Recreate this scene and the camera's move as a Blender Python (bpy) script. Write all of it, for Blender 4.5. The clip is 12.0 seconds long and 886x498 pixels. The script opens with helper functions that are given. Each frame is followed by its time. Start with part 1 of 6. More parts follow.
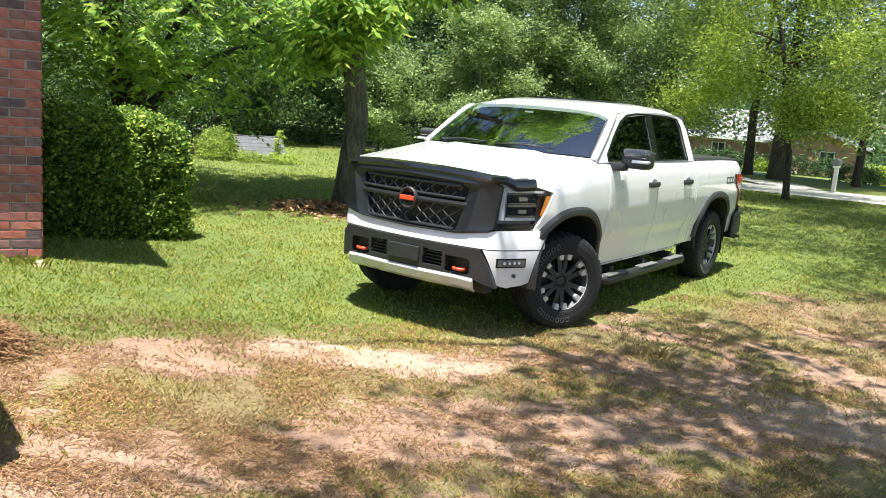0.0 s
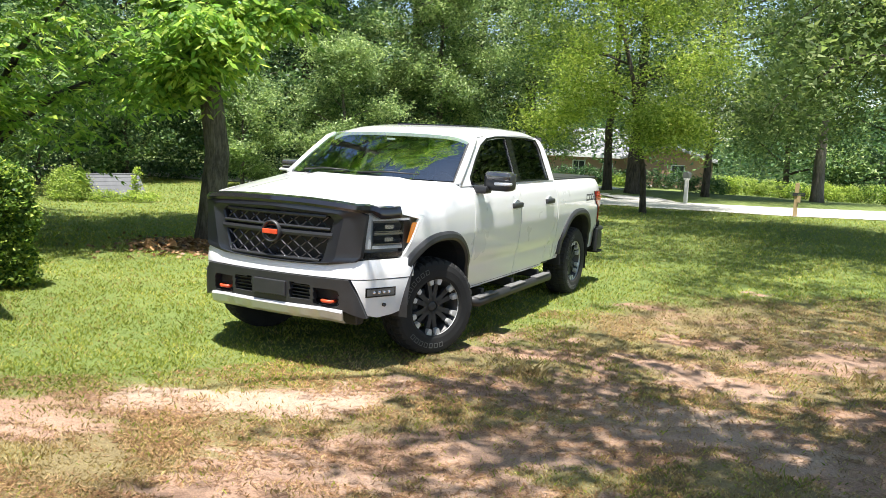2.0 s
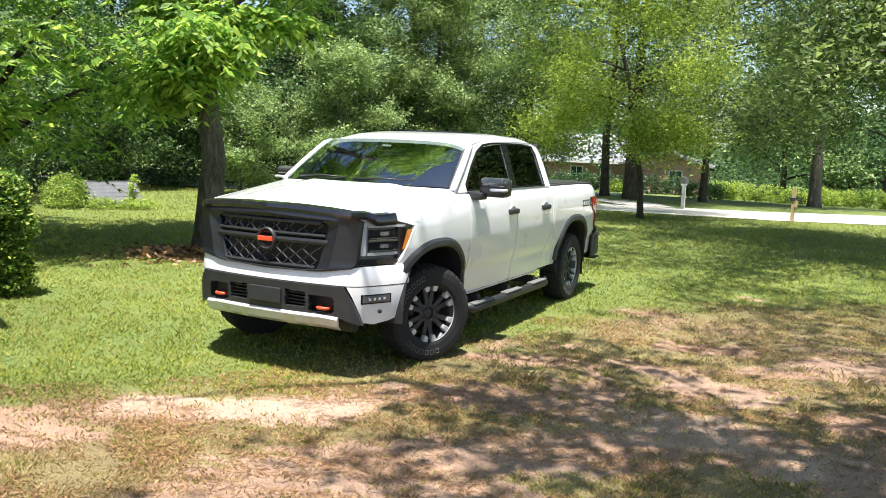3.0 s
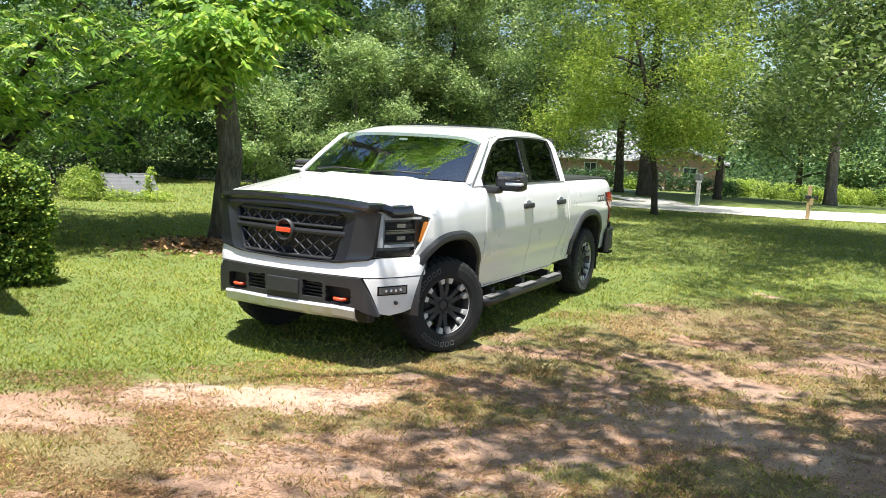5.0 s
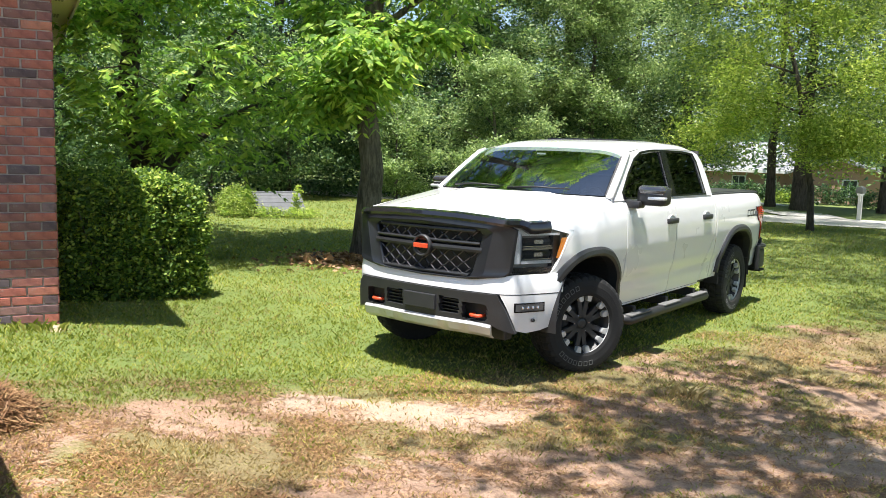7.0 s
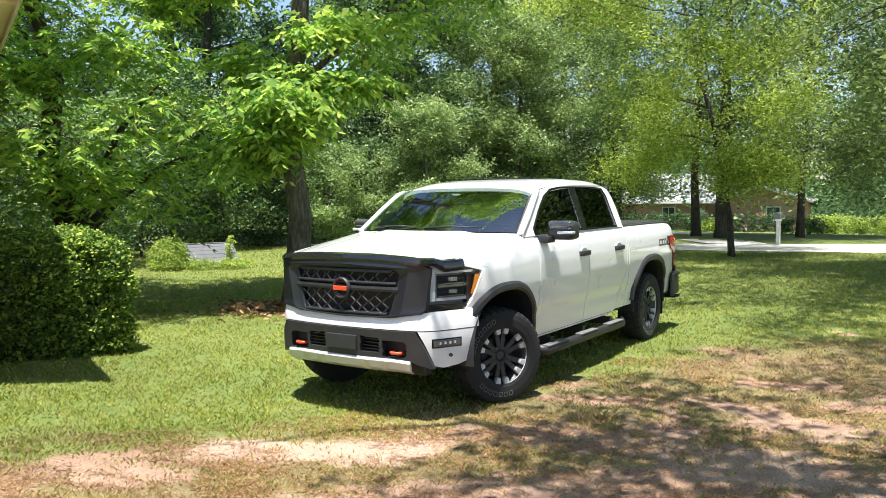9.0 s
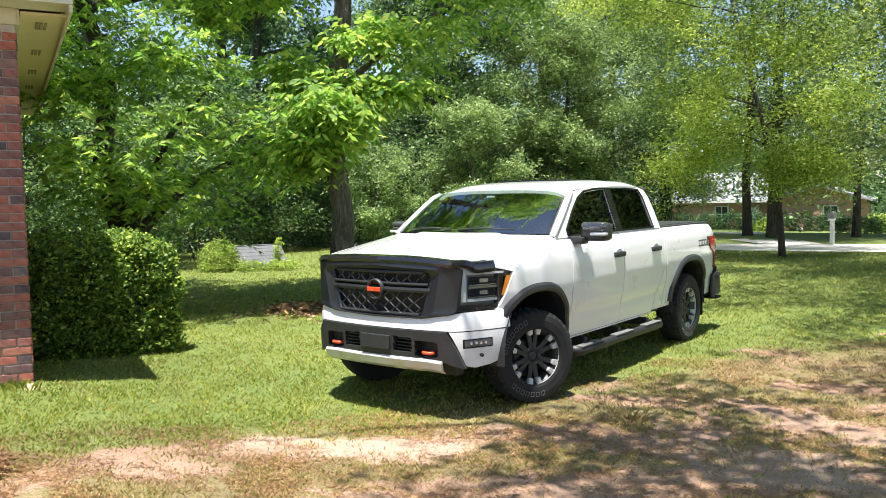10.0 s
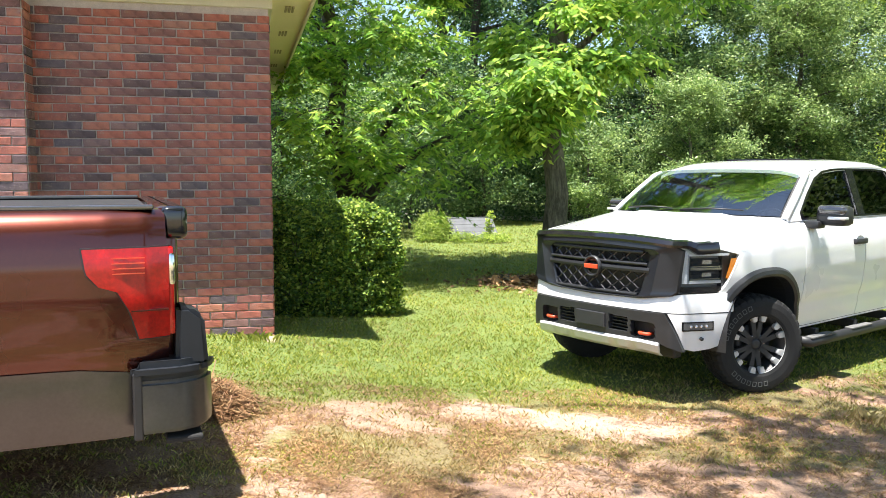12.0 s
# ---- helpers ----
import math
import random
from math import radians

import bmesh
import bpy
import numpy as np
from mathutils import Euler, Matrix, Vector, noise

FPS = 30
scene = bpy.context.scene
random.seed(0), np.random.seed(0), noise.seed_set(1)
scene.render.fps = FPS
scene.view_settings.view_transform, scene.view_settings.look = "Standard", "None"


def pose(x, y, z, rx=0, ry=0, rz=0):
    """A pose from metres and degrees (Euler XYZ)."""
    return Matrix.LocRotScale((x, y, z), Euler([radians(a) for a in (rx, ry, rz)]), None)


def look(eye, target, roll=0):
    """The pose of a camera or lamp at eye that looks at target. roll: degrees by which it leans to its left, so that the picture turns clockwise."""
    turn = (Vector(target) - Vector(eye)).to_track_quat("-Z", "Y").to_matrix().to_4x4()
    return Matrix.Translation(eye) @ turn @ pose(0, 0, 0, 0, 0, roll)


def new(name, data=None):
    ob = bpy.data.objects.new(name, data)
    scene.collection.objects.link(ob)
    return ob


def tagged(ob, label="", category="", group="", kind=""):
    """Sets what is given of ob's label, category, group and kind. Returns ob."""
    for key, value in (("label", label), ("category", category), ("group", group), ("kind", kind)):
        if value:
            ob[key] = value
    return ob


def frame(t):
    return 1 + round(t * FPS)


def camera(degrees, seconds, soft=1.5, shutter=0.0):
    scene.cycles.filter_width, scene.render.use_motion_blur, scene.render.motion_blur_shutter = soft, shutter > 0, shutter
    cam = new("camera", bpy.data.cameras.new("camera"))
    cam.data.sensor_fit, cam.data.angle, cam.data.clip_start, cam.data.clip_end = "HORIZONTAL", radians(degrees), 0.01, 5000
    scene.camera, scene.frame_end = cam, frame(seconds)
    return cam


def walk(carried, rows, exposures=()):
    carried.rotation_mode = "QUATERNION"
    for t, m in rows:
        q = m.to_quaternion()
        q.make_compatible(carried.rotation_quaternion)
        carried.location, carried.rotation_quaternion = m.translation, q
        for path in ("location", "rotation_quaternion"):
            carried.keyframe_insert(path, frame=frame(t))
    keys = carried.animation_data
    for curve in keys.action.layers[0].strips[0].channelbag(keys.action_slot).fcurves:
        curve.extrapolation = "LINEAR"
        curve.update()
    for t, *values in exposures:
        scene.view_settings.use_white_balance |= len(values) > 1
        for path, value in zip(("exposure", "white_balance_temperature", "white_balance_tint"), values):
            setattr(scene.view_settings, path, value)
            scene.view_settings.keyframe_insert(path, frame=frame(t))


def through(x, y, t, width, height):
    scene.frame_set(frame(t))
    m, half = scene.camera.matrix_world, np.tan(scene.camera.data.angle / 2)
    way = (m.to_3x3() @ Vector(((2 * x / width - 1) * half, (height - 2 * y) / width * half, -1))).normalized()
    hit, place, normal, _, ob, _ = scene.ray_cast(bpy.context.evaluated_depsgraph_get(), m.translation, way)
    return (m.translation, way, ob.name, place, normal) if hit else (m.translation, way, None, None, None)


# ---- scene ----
cam = camera(56.6, 12.0, 0.6)
PATH = [
    (0, (4.046, -6.073, 1.786), (2.896, -4.474, 1.441), 4.6),
    (0.5, (4.048, -6.042, 1.79), (3.076, -4.325, 1.464), 4.4),
    (1, (4.056, -6.017, 1.797), (3.144, -4.263, 1.498), 3.4),
    (1.5, (4.057, -5.996, 1.793), (3.16, -4.23, 1.512), 3.1),
    (2, (4.054, -5.985, 1.798), (3.152, -4.22, 1.534), 2.5),
    (2.5, (4.071, -5.969, 1.804), (3.172, -4.2, 1.551), 2.2),
    (4.5, (4.074, -6.008, 1.779), (3.161, -4.246, 1.532), 2.8),
    (5, (4.076, -6.034, 1.784), (3.15, -4.281, 1.523), 2.7),
    (5.5, (4.063, -6.025, 1.78), (3.117, -4.286, 1.501), 2.5),
    (6, (4.055, -5.985, 1.795), (3.084, -4.247, 1.6), 2.0),
    (6.5, (4.049, -5.943, 1.786), (2.935, -4.294, 1.587), 2.0),
    (6.7, (4.041, -5.944, 1.779), (2.83, -4.366, 1.572), 1.9),
    (8.3, (4.093, -6.082, 1.77), (2.954, -4.471, 1.443), 2.5),
    (8.5, (4.147, -6.087, 1.774), (3.059, -4.431, 1.499), 1.6),
    (9, (4.353, -6.038, 1.78), (3.249, -4.375, 1.649), -0.7),
    (9.5, (4.518, -6.016, 1.792), (3.392, -4.368, 1.668), -1.2),
    (10, (4.541, -6.038, 1.792), (3.337, -4.446, 1.665), -1.1),
    (10.5, (4.49, -6.11, 1.795), (3.002, -4.78, 1.661), -1.5),
    (11, (4.512, -6.099, 1.779), (2.997, -4.802, 1.626), -0.9),
    (11.5, (4.543, -6.086, 1.776), (3.067, -4.749, 1.594), -0.1),
    (12, (4.511, -6.151, 1.798), (2.954, -4.909, 1.615), 0.1),
]
walk(cam, [(t, look(eye, target, roll)) for t, eye, target, roll in PATH], [(0, 1.36), (9.5, 1.32), (10.5, 1.47), (12, 1.67)])

# ---- world and sun ----
SUN = Vector((0.075, -0.229, 1.0)).normalized()
world = bpy.data.worlds.new("sky")
scene.world = world
world.use_nodes = True
sky = world.node_tree.nodes.new("ShaderNodeTexSky")
sky.sky_type, sky.sun_disc = "NISHITA", False
sky.sun_elevation = math.asin(SUN.z)
sky.sun_rotation = math.atan2(SUN.x, SUN.y)
sky.air_density, sky.dust_density, sky.ozone_density = 1.0, 0.7, 1.0
background = world.node_tree.nodes["Background"]
background.inputs["Strength"].default_value = 0.086
world.node_tree.links.new(sky.outputs["Color"], background.inputs["Color"])
sun = new("sun", bpy.data.lights.new("sun", "SUN"))
sun.data.energy, sun.data.angle, sun.data.color = 5.0, radians(0.53), (1.0, 0.962, 0.915)
sun.matrix_basis = look(SUN * 60, (0, 0, 0))

# ---- materials ----


def shader(name, rough=0.5, metal=0.0, coat=0.0):
    m = bpy.data.materials.new(name)
    m.use_nodes = True
    nt = m.node_tree
    b = nt.nodes["Principled BSDF"]
    b.inputs["Roughness"].default_value, b.inputs["Metallic"].default_value = rough, metal
    b.inputs["Coat Weight"].default_value, b.inputs["Coat Roughness"].default_value = coat, 0.04
    return m, nt, b


def coords(nt, space="Object"):
    return nt.nodes.new("ShaderNodeTexCoord").outputs[space]


def noise_node(nt, scale, detail=4.0, rough=0.55, where=None, stretch=None):
    n = nt.nodes.new("ShaderNodeTexNoise")
    n.inputs["Scale"].default_value, n.inputs["Detail"].default_value, n.inputs["Roughness"].default_value = scale, detail, rough
    where = where or coords(nt)
    if stretch:
        mp = nt.nodes.new("ShaderNodeMapping")
        mp.inputs["Scale"].default_value = stretch
        nt.links.new(where, mp.inputs["Vector"])
        where = mp.outputs["Vector"]
    nt.links.new(where, n.inputs["Vector"])
    return n.outputs["Fac"]


def ramp(nt, fac, stops):
    r = nt.nodes.new("ShaderNodeValToRGB")
    while len(r.color_ramp.elements) < len(stops):
        r.color_ramp.elements.new(0.5)
    for e, (p, c) in zip(r.color_ramp.elements, stops):
        e.position, e.color = p, (*c, 1) if len(c) == 3 else c
    nt.links.new(fac, r.inputs["Fac"])
    return r.outputs["Color"]


def blend(nt, fac, a, b, mode="MIX"):
    n = nt.nodes.new("ShaderNodeMix")
    n.data_type, n.blend_type = "RGBA", mode
    for s, v in (("Factor", fac), ("A", a), ("B", b)):
        i = [k for k in n.inputs if k.name == s and (k.type == "VALUE" if s == "Factor" else k.type == "RGBA")][0]
        if isinstance(v, (tuple, float, int)):
            i.default_value = (*v, 1) if isinstance(v, tuple) else v
        else:
            nt.links.new(v, i)
    return [k for k in n.outputs if k.type == "RGBA"][0]


def bump(nt, b, height, strength=0.3, distance=0.01):
    n = nt.nodes.new("ShaderNodeBump")
    n.inputs["Strength"].default_value, n.inputs["Distance"].default_value = strength, distance
    nt.links.new(height, n.inputs["Height"])
    nt.links.new(n.outputs["Normal"], b.inputs["Normal"])


def plain(name, lo, hi, scale=6.0, rough=0.5, metal=0.0, coat=0.0, bumps=0.0, fine=60.0, space="Object"):
    """A surface with broad and fine mottling between two near colours."""
    m, nt, b = shader(name, rough, metal, coat)
    where = coords(nt, space)
    broad, grain = noise_node(nt, scale, 3, 0.6, where), noise_node(nt, fine, 3, 0.6, where)
    mid = tuple((p + q) / 2 for p, q in zip(lo, hi))
    col = blend(nt, 0.4, ramp(nt, broad, [(0.3, lo), (0.7, hi)]), ramp(nt, grain, [(0.3, lo), (0.7, hi)]))
    nt.links.new(col, b.inputs["Base Color"])
    rr = nt.nodes.new("ShaderNodeMapRange")
    rr.inputs["To Min"].default_value, rr.inputs["To Max"].default_value = max(rough - 0.06, 0.0), min(rough + 0.08, 1)
    nt.links.new(broad, rr.inputs["Value"])
    nt.links.new(rr.outputs["Result"], b.inputs["Roughness"])
    if bumps:
        bump(nt, b, grain, bumps, 0.004)
    return m


def dark_glass(name, tint, clear):
    """Tinted window: part clear, part black, with a glossy face."""
    m = bpy.data.materials.new(name)
    m.use_nodes = True
    nt = m.node_tree
    nt.nodes.remove(nt.nodes["Principled BSDF"])
    t = nt.nodes.new("ShaderNodeBsdfTransparent")
    t.inputs["Color"].default_value = (*tint, 1)
    g = nt.nodes.new("ShaderNodeBsdfGlossy")
    g.inputs["Roughness"].default_value = 0.015
    g.inputs["Color"].default_value = (0.88, 0.96, 1.0, 1)
    f = nt.nodes.new("ShaderNodeFresnel")
    f.inputs["IOR"].default_value = clear
    mix = nt.nodes.new("ShaderNodeMixShader")
    nt.links.new(f.outputs["Fac"], mix.inputs["Fac"])
    nt.links.new(t.outputs["BSDF"], mix.inputs[1])
    nt.links.new(g.outputs["BSDF"], mix.inputs[2])
    nt.links.new(mix.outputs["Shader"], nt.nodes["Material Output"].inputs["Surface"])
    return m


def leaf_mat(name, dark, light, tip, through=0.45):
    m = bpy.data.materials.new(name)
    m.use_nodes = True
    nt = m.node_tree
    b = nt.nodes["Principled BSDF"]
    b.inputs["Roughness"].default_value = 0.5
    b.inputs["Specular IOR Level"].default_value = 0.3
    geo = nt.nodes.new("ShaderNodeNewGeometry")
    # Random leaf tone, spread wide so dark and tip imitate shaded and sunlit leaves.
    col = ramp(nt, geo.outputs["Random Per Island"], [(0.0, dark), (0.62, light), (1.0, tip)])
    patch = ramp(nt, noise_node(nt, 0.45, 3, 0.6), [(0.35, (0.72, 0.76, 0.7)), (0.68, (1.2, 1.16, 1.0))])
    col = blend(nt, 1.0, col, patch, "MULTIPLY")
    nt.links.new(col, b.inputs["Base Color"])
    tr = nt.nodes.new("ShaderNodeBsdfTranslucent")
    nt.links.new(blend(nt, 1.0, col, (1.25, 1.3, 0.9), "MULTIPLY"), tr.inputs["Color"])
    mix = nt.nodes.new("ShaderNodeMixShader")
    mix.inputs["Fac"].default_value = through
    nt.links.new(b.outputs["BSDF"], mix.inputs[1])
    nt.links.new(tr.outputs["BSDF"], mix.inputs[2])
    nt.links.new(mix.outputs["Shader"], nt.nodes["Material Output"].inputs["Surface"])
    return m


def bark_mat(name, lo, hi):
    m, nt, b = shader(name, 0.9)
    where = coords(nt)
    ridges = noise_node(nt, 20, 5, 0.75, where, (1, 1, 0.2))
    stains = noise_node(nt, 1.3, 4, 0.6, where)
    col = blend(nt, 0.35, ramp(nt, ridges, [(0.4, lo), (0.62, hi)]), ramp(nt, stains, [(0.35, lo), (0.7, tuple(c * 1.15 for c in hi))]))
    nt.links.new(col, b.inputs["Base Color"])
    bump(nt, b, ridges, 1.0, 0.06)
    return m


LEAF_PECAN = leaf_mat("pecan_leaf", (0.14, 0.27, 0.08), (0.35, 0.52, 0.135), (0.66, 0.72, 0.21), 0.62)
LEAF_LIME = leaf_mat("lime_green_leaf", (0.14, 0.22, 0.05), (0.34, 0.44, 0.095), (0.60, 0.63, 0.20), 0.48)
LEAF_OAK = leaf_mat("oak_leaf", (0.045, 0.10, 0.045), (0.16, 0.255, 0.105), (0.40, 0.48, 0.23), 0.36)
LEAF_SILVER = leaf_mat("live_oak_leaf", (0.085, 0.14, 0.055), (0.19, 0.26, 0.105), (0.40, 0.45, 0.24), 0.48)
LEAF_GREY = leaf_mat("elm_leaf", (0.10, 0.17, 0.075), (0.26, 0.36, 0.155), (0.48, 0.56, 0.29), 0.38)
# Dark leaf green, lowered further to hold the shade of the wood's canopy.
LEAF_WOOD_SHADE = leaf_mat("shaded_woodland_leaf", (0.024, 0.060, 0.033), (0.085, 0.17, 0.075), (0.27, 0.38, 0.18), 0.32)
# The bright yellow tip puts sunlight on the leaves into their colour.
LEAF_HEDGE = leaf_mat("hedge_leaf", (0.035, 0.085, 0.032), (0.21, 0.33, 0.075), (0.66, 0.72, 0.18), 0.46)
BARK = bark_mat("bark", (0.04, 0.034, 0.029), (0.23, 0.20, 0.17))
BARK_DARK = bark_mat("dark_bark", (0.022, 0.017, 0.013), (0.115, 0.092, 0.072))
BARK_PALE = bark_mat("pale_bark", (0.09, 0.075, 0.06), (0.27, 0.23, 0.19))

# ---- building helpers ----


def empty(name, label, category, group="", kind=""):
    return tagged(new(name), label, category, group, kind)


def mesh_from(name, verts, faces, material, smooth=True):
    me = bpy.data.meshes.new(name)
    me.from_pydata([tuple(v) for v in verts], [], [tuple(f) for f in faces])
    me.materials.append(material)
    me.polygons.foreach_set("use_smooth", [smooth] * len(me.polygons))
    me.update()
    return me


def mesh_part(name, verts, faces, material, parent=None, label="", smooth=True):
    ob = new(name, mesh_from(name, verts, faces, material, smooth))
    ob.parent = parent
    return tagged(ob, label)


def part(name, bm, material, parent=None, label="", smooth=False):
    """Links a bmesh as one mesh object under a thing or a part."""
    me = bpy.data.meshes.new(name)
    bmesh.ops.recalc_face_normals(bm, faces=bm.faces)
    bm.to_mesh(me)
    bm.free()
    me.materials.append(material)
    me.polygons.foreach_set("use_smooth", [smooth] * len(me.polygons))
    if smooth:
        me.set_sharp_from_angle(angle=radians(38))
    ob = new(name, me)
    ob.parent = parent
    return tagged(ob, label)


def shared(name, source, parent, m):
    """Another part on the mesh of a part that stands already."""
    ob = new(name, source.data)
    ob.parent, ob.matrix_basis = parent, m
    return ob


def box(x0, y0, z0, x1, y1, z1, edge=0.0, bm=None, segments=2, m=None):
    bm = bm or bmesh.new()
    made = bmesh.ops.create_cube(bm, size=1.0)["verts"]
    for v in made:
        v.co = Vector(((x0 + x1) / 2 + v.co.x * (x1 - x0), (y0 + y1) / 2 + v.co.y * (y1 - y0), (z0 + z1) / 2 + v.co.z * (z1 - z0)))
    if edge:
        es = list({e for v in made for e in v.link_edges})
        out = bmesh.ops.bevel(bm, geom=es, offset=edge, segments=segments, affect="EDGES", profile=0.5)
        made = list({v for f in out["faces"] for v in f.verts} | {v for v in made if v.is_valid})
    if m:
        bmesh.ops.transform(bm, matrix=m, verts=made)
    return bm


def prism(outline, depth, axis="x", at=0.0, edge=0.0, bm=None):
    """An outline in a plane square to an axis, pushed out along it from at to at + depth. Outline (a, b): y, z for x; x, z for y; x, y for z."""
    bm = bm or bmesh.new()
    put = {"x": lambda a, b, d: (d, a, b), "y": lambda a, b, d: (a, d, b), "z": lambda a, b, d: (a, b, d)}[axis]
    lo = [bm.verts.new(put(a, b, at)) for a, b in outline]
    hi = [bm.verts.new(put(a, b, at + depth)) for a, b in outline]
    fs = [bm.faces.new(lo), bm.faces.new(hi[::-1])]
    n = len(outline)
    for i in range(n):
        fs.append(bm.faces.new((lo[i], hi[i], hi[(i + 1) % n], lo[(i + 1) % n])))
    if edge:
        bmesh.ops.bevel(bm, geom=list({e for f in fs for e in f.edges}), offset=edge, segments=2, affect="EDGES")
    return bm


def tube(path, radii, sides=8, cap=True):
    """Vertices and faces of a tapered tube along a path."""
    verts, faces = [], []
    path = [Vector(p) for p in path]
    for i, p in enumerate(path):
        way = (path[min(i + 1, len(path) - 1)] - path[max(i - 1, 0)]).normalized()
        a = way.orthogonal().normalized() if abs(way.z) > 0.9 else way.cross(Vector((0, 0, 1))).normalized()
        b = way.cross(a)
        for k in range(sides):
            t = 2 * math.pi * k / sides
            verts.append(p + (a * math.cos(t) + b * math.sin(t)) * radii[i])
    for i in range(len(path) - 1):
        for k in range(sides):
            q = (k + 1) % sides
            faces.append((i * sides + k, i * sides + q, (i + 1) * sides + q, (i + 1) * sides + k))
    if cap:
        faces.append(tuple(range(sides))[::-1])
        faces.append(tuple(range((len(path) - 1) * sides, len(path) * sides)))
    return verts, faces


def lathe(profile, sides, close=False, axis="x"):
    """Turns a profile of (along, radius) round the x axis."""
    verts, faces = [], []
    n = len(profile)
    for k in range(sides):
        t = 2 * math.pi * k / sides
        for a, r in profile:
            verts.append((a, r * math.cos(t), r * math.sin(t)))
    for k in range(sides):
        q = (k + 1) % sides
        for i in range(n if close else n - 1):
            j = (i + 1) % n
            faces.append((k * n + i, k * n + j, q * n + j, q * n + i))
    return verts, faces


def grid_faces(nu, nv, keep=None):
    return [(i * nv + j, (i + 1) * nv + j, (i + 1) * nv + j + 1, i * nv + j + 1) for i in range(nu - 1) for j in range(nv - 1) if keep is None or keep(i, j)]


def joined(*pieces):
    verts, faces = [], []
    for v, f in pieces:
        n = len(verts)
        verts += list(v)
        faces += [tuple(i + n for i in q) for q in f]
    return verts, faces


def smoothstep(a, b, v):
    t = np.clip((np.asarray(v, float) - a) / (b - a), 0, 1)
    return t * t * (3 - 2 * t)


def wave_noise(x, y, seed, scale):
    """Cheap smooth noise on arrays, about -1 to 1."""
    r = np.random.RandomState(seed)
    out = np.zeros_like(np.asarray(x, float))
    amp, total = 1.0, 0.0
    for octave in range(4):
        for k in range(3):
            a, p, q = r.uniform(0, 2 * math.pi), r.uniform(0, 6.3), r.uniform(0.7, 1.4)
            f = q * 2 ** octave / scale * 2 * math.pi
            b, c = r.uniform(0, 2 * math.pi), r.uniform(0, 6.3)
            out += amp * np.sin(f * (x * math.cos(a) + y * math.sin(a)) + p + 1.3 * np.sin(f * 0.6 * (x * math.cos(b) + y * math.sin(b)) + c))
            total += amp
        amp *= 0.55
    return out / total * 2.2

# ---- ground ----


def height(x, y):
    x, y = np.asarray(x, float), np.asarray(y, float)
    rise = 0.25 * smoothstep(0.8, 3.8, -0.8 * y - 0.3 * x)
    fall = -1.4 * smoothstep(26.0, 62.0, y) - 0.9 * smoothstep(60.0, 140.0, y)
    return rise + fall


EDGE_Y = [-9.0, -3.65, -2.7, -1.6, -1.0, 0.5, 2.3, 4.1, 5.2, 5.9, 8.0]
EDGE_X = [-5.0, -1.05, -0.63, -0.05, 0.22, 1.05, 1.35, 2.2, 3.3, 4.6, 14.0]


def wear(x, y):
    """How much feet and wheels have thinned the grass."""
    sd = x - np.interp(y, EDGE_Y, EDGE_X)
    return smoothstep(-0.6, 0.85, sd + 0.3 * wave_noise(x, y, 3, 1.6)) * (1 - 0.6 * smoothstep(3.0, 7.0, y))


def strip(x, y, line, radius, seed):
    """1 on a ragged strip of that radius along a line of points, 0 away from it."""
    far = np.full(np.shape(x), 99.0)
    for (ax, ay), (bx, by) in zip(line, line[1:]):
        f = np.clip(((x - ax) * (bx - ax) + (y - ay) * (by - ay)) / ((bx - ax) ** 2 + (by - ay) ** 2), 0, 1)
        far = np.minimum(far, np.hypot(x - ax - f * (bx - ax), y - ay - f * (by - ay)))
    rough = 0.13 * wave_noise(x, y, seed, 0.9) + 0.11 * wave_noise(x, y, seed + 1, 0.26)
    return smoothstep(radius + 0.17, radius - 0.17, far + rough)


def pale_sand(x, y):
    """The washed-out sandy strip along the edge of the drive."""
    return np.maximum(strip(x, y, [(0.12, -2.35), (0.45, -2.0), (0.95, -1.45)], 0.26, 15), 0.9 * strip(x, y, [(2.85, -0.55), (3.3, -0.45), (3.85, -0.8)], 0.24, 17))


LAWN_EDGE = [(0.0, -4.6), (-0.12, -3.8), (-0.08, -3.2), (0.05, -2.65), (0.35, -2.15), (0.75, -1.7), (1.0, -1.3), (1.35, -0.85), (1.8, -0.5)]
WHEEL_TRACK = [(1.0, -5.4), (1.1, -4.5), (1.28, -3.7), (1.48, -3.0), (1.55, -2.45), (1.9, -1.95), (2.45, -1.45), (2.95, -0.95), (3.4, -0.55), (3.95, -0.75), (5.5, -0.4)]
SCUFFS = [((1.62, -0.55), (1.84, -0.5), 0.17), ((2.2, 0.2), (2.3, 0.32), 0.15), ((2.42, -0.08), (2.52, 0.0), 0.13), ((3.0, 0.5), (3.4, 0.6), 0.24), ((2.6, 0.8), (2.9, 0.75), 0.15), ((2.9, 5.0), (3.06, 5.1), 0.1), ((1.8, 3.25), (2.3, 3.25), 0.05), ((3.9, 1.9), (4.6, 2.3), 0.2), ((4.2, 0.2), (5.2, 0.4), 0.3), ((2.6, 1.8), (3.1, 2.0), 0.12)]
TUFTS = [((1.88, 0.2), (2.05, 0.3), 0.2), ((1.55, -1.28), (2.1, -1.05), 0.2), ((0.75, -2.75), (0.85, -3.6), 0.3), ((3.95, 0.9), (4.3, 1.1), 0.25)]


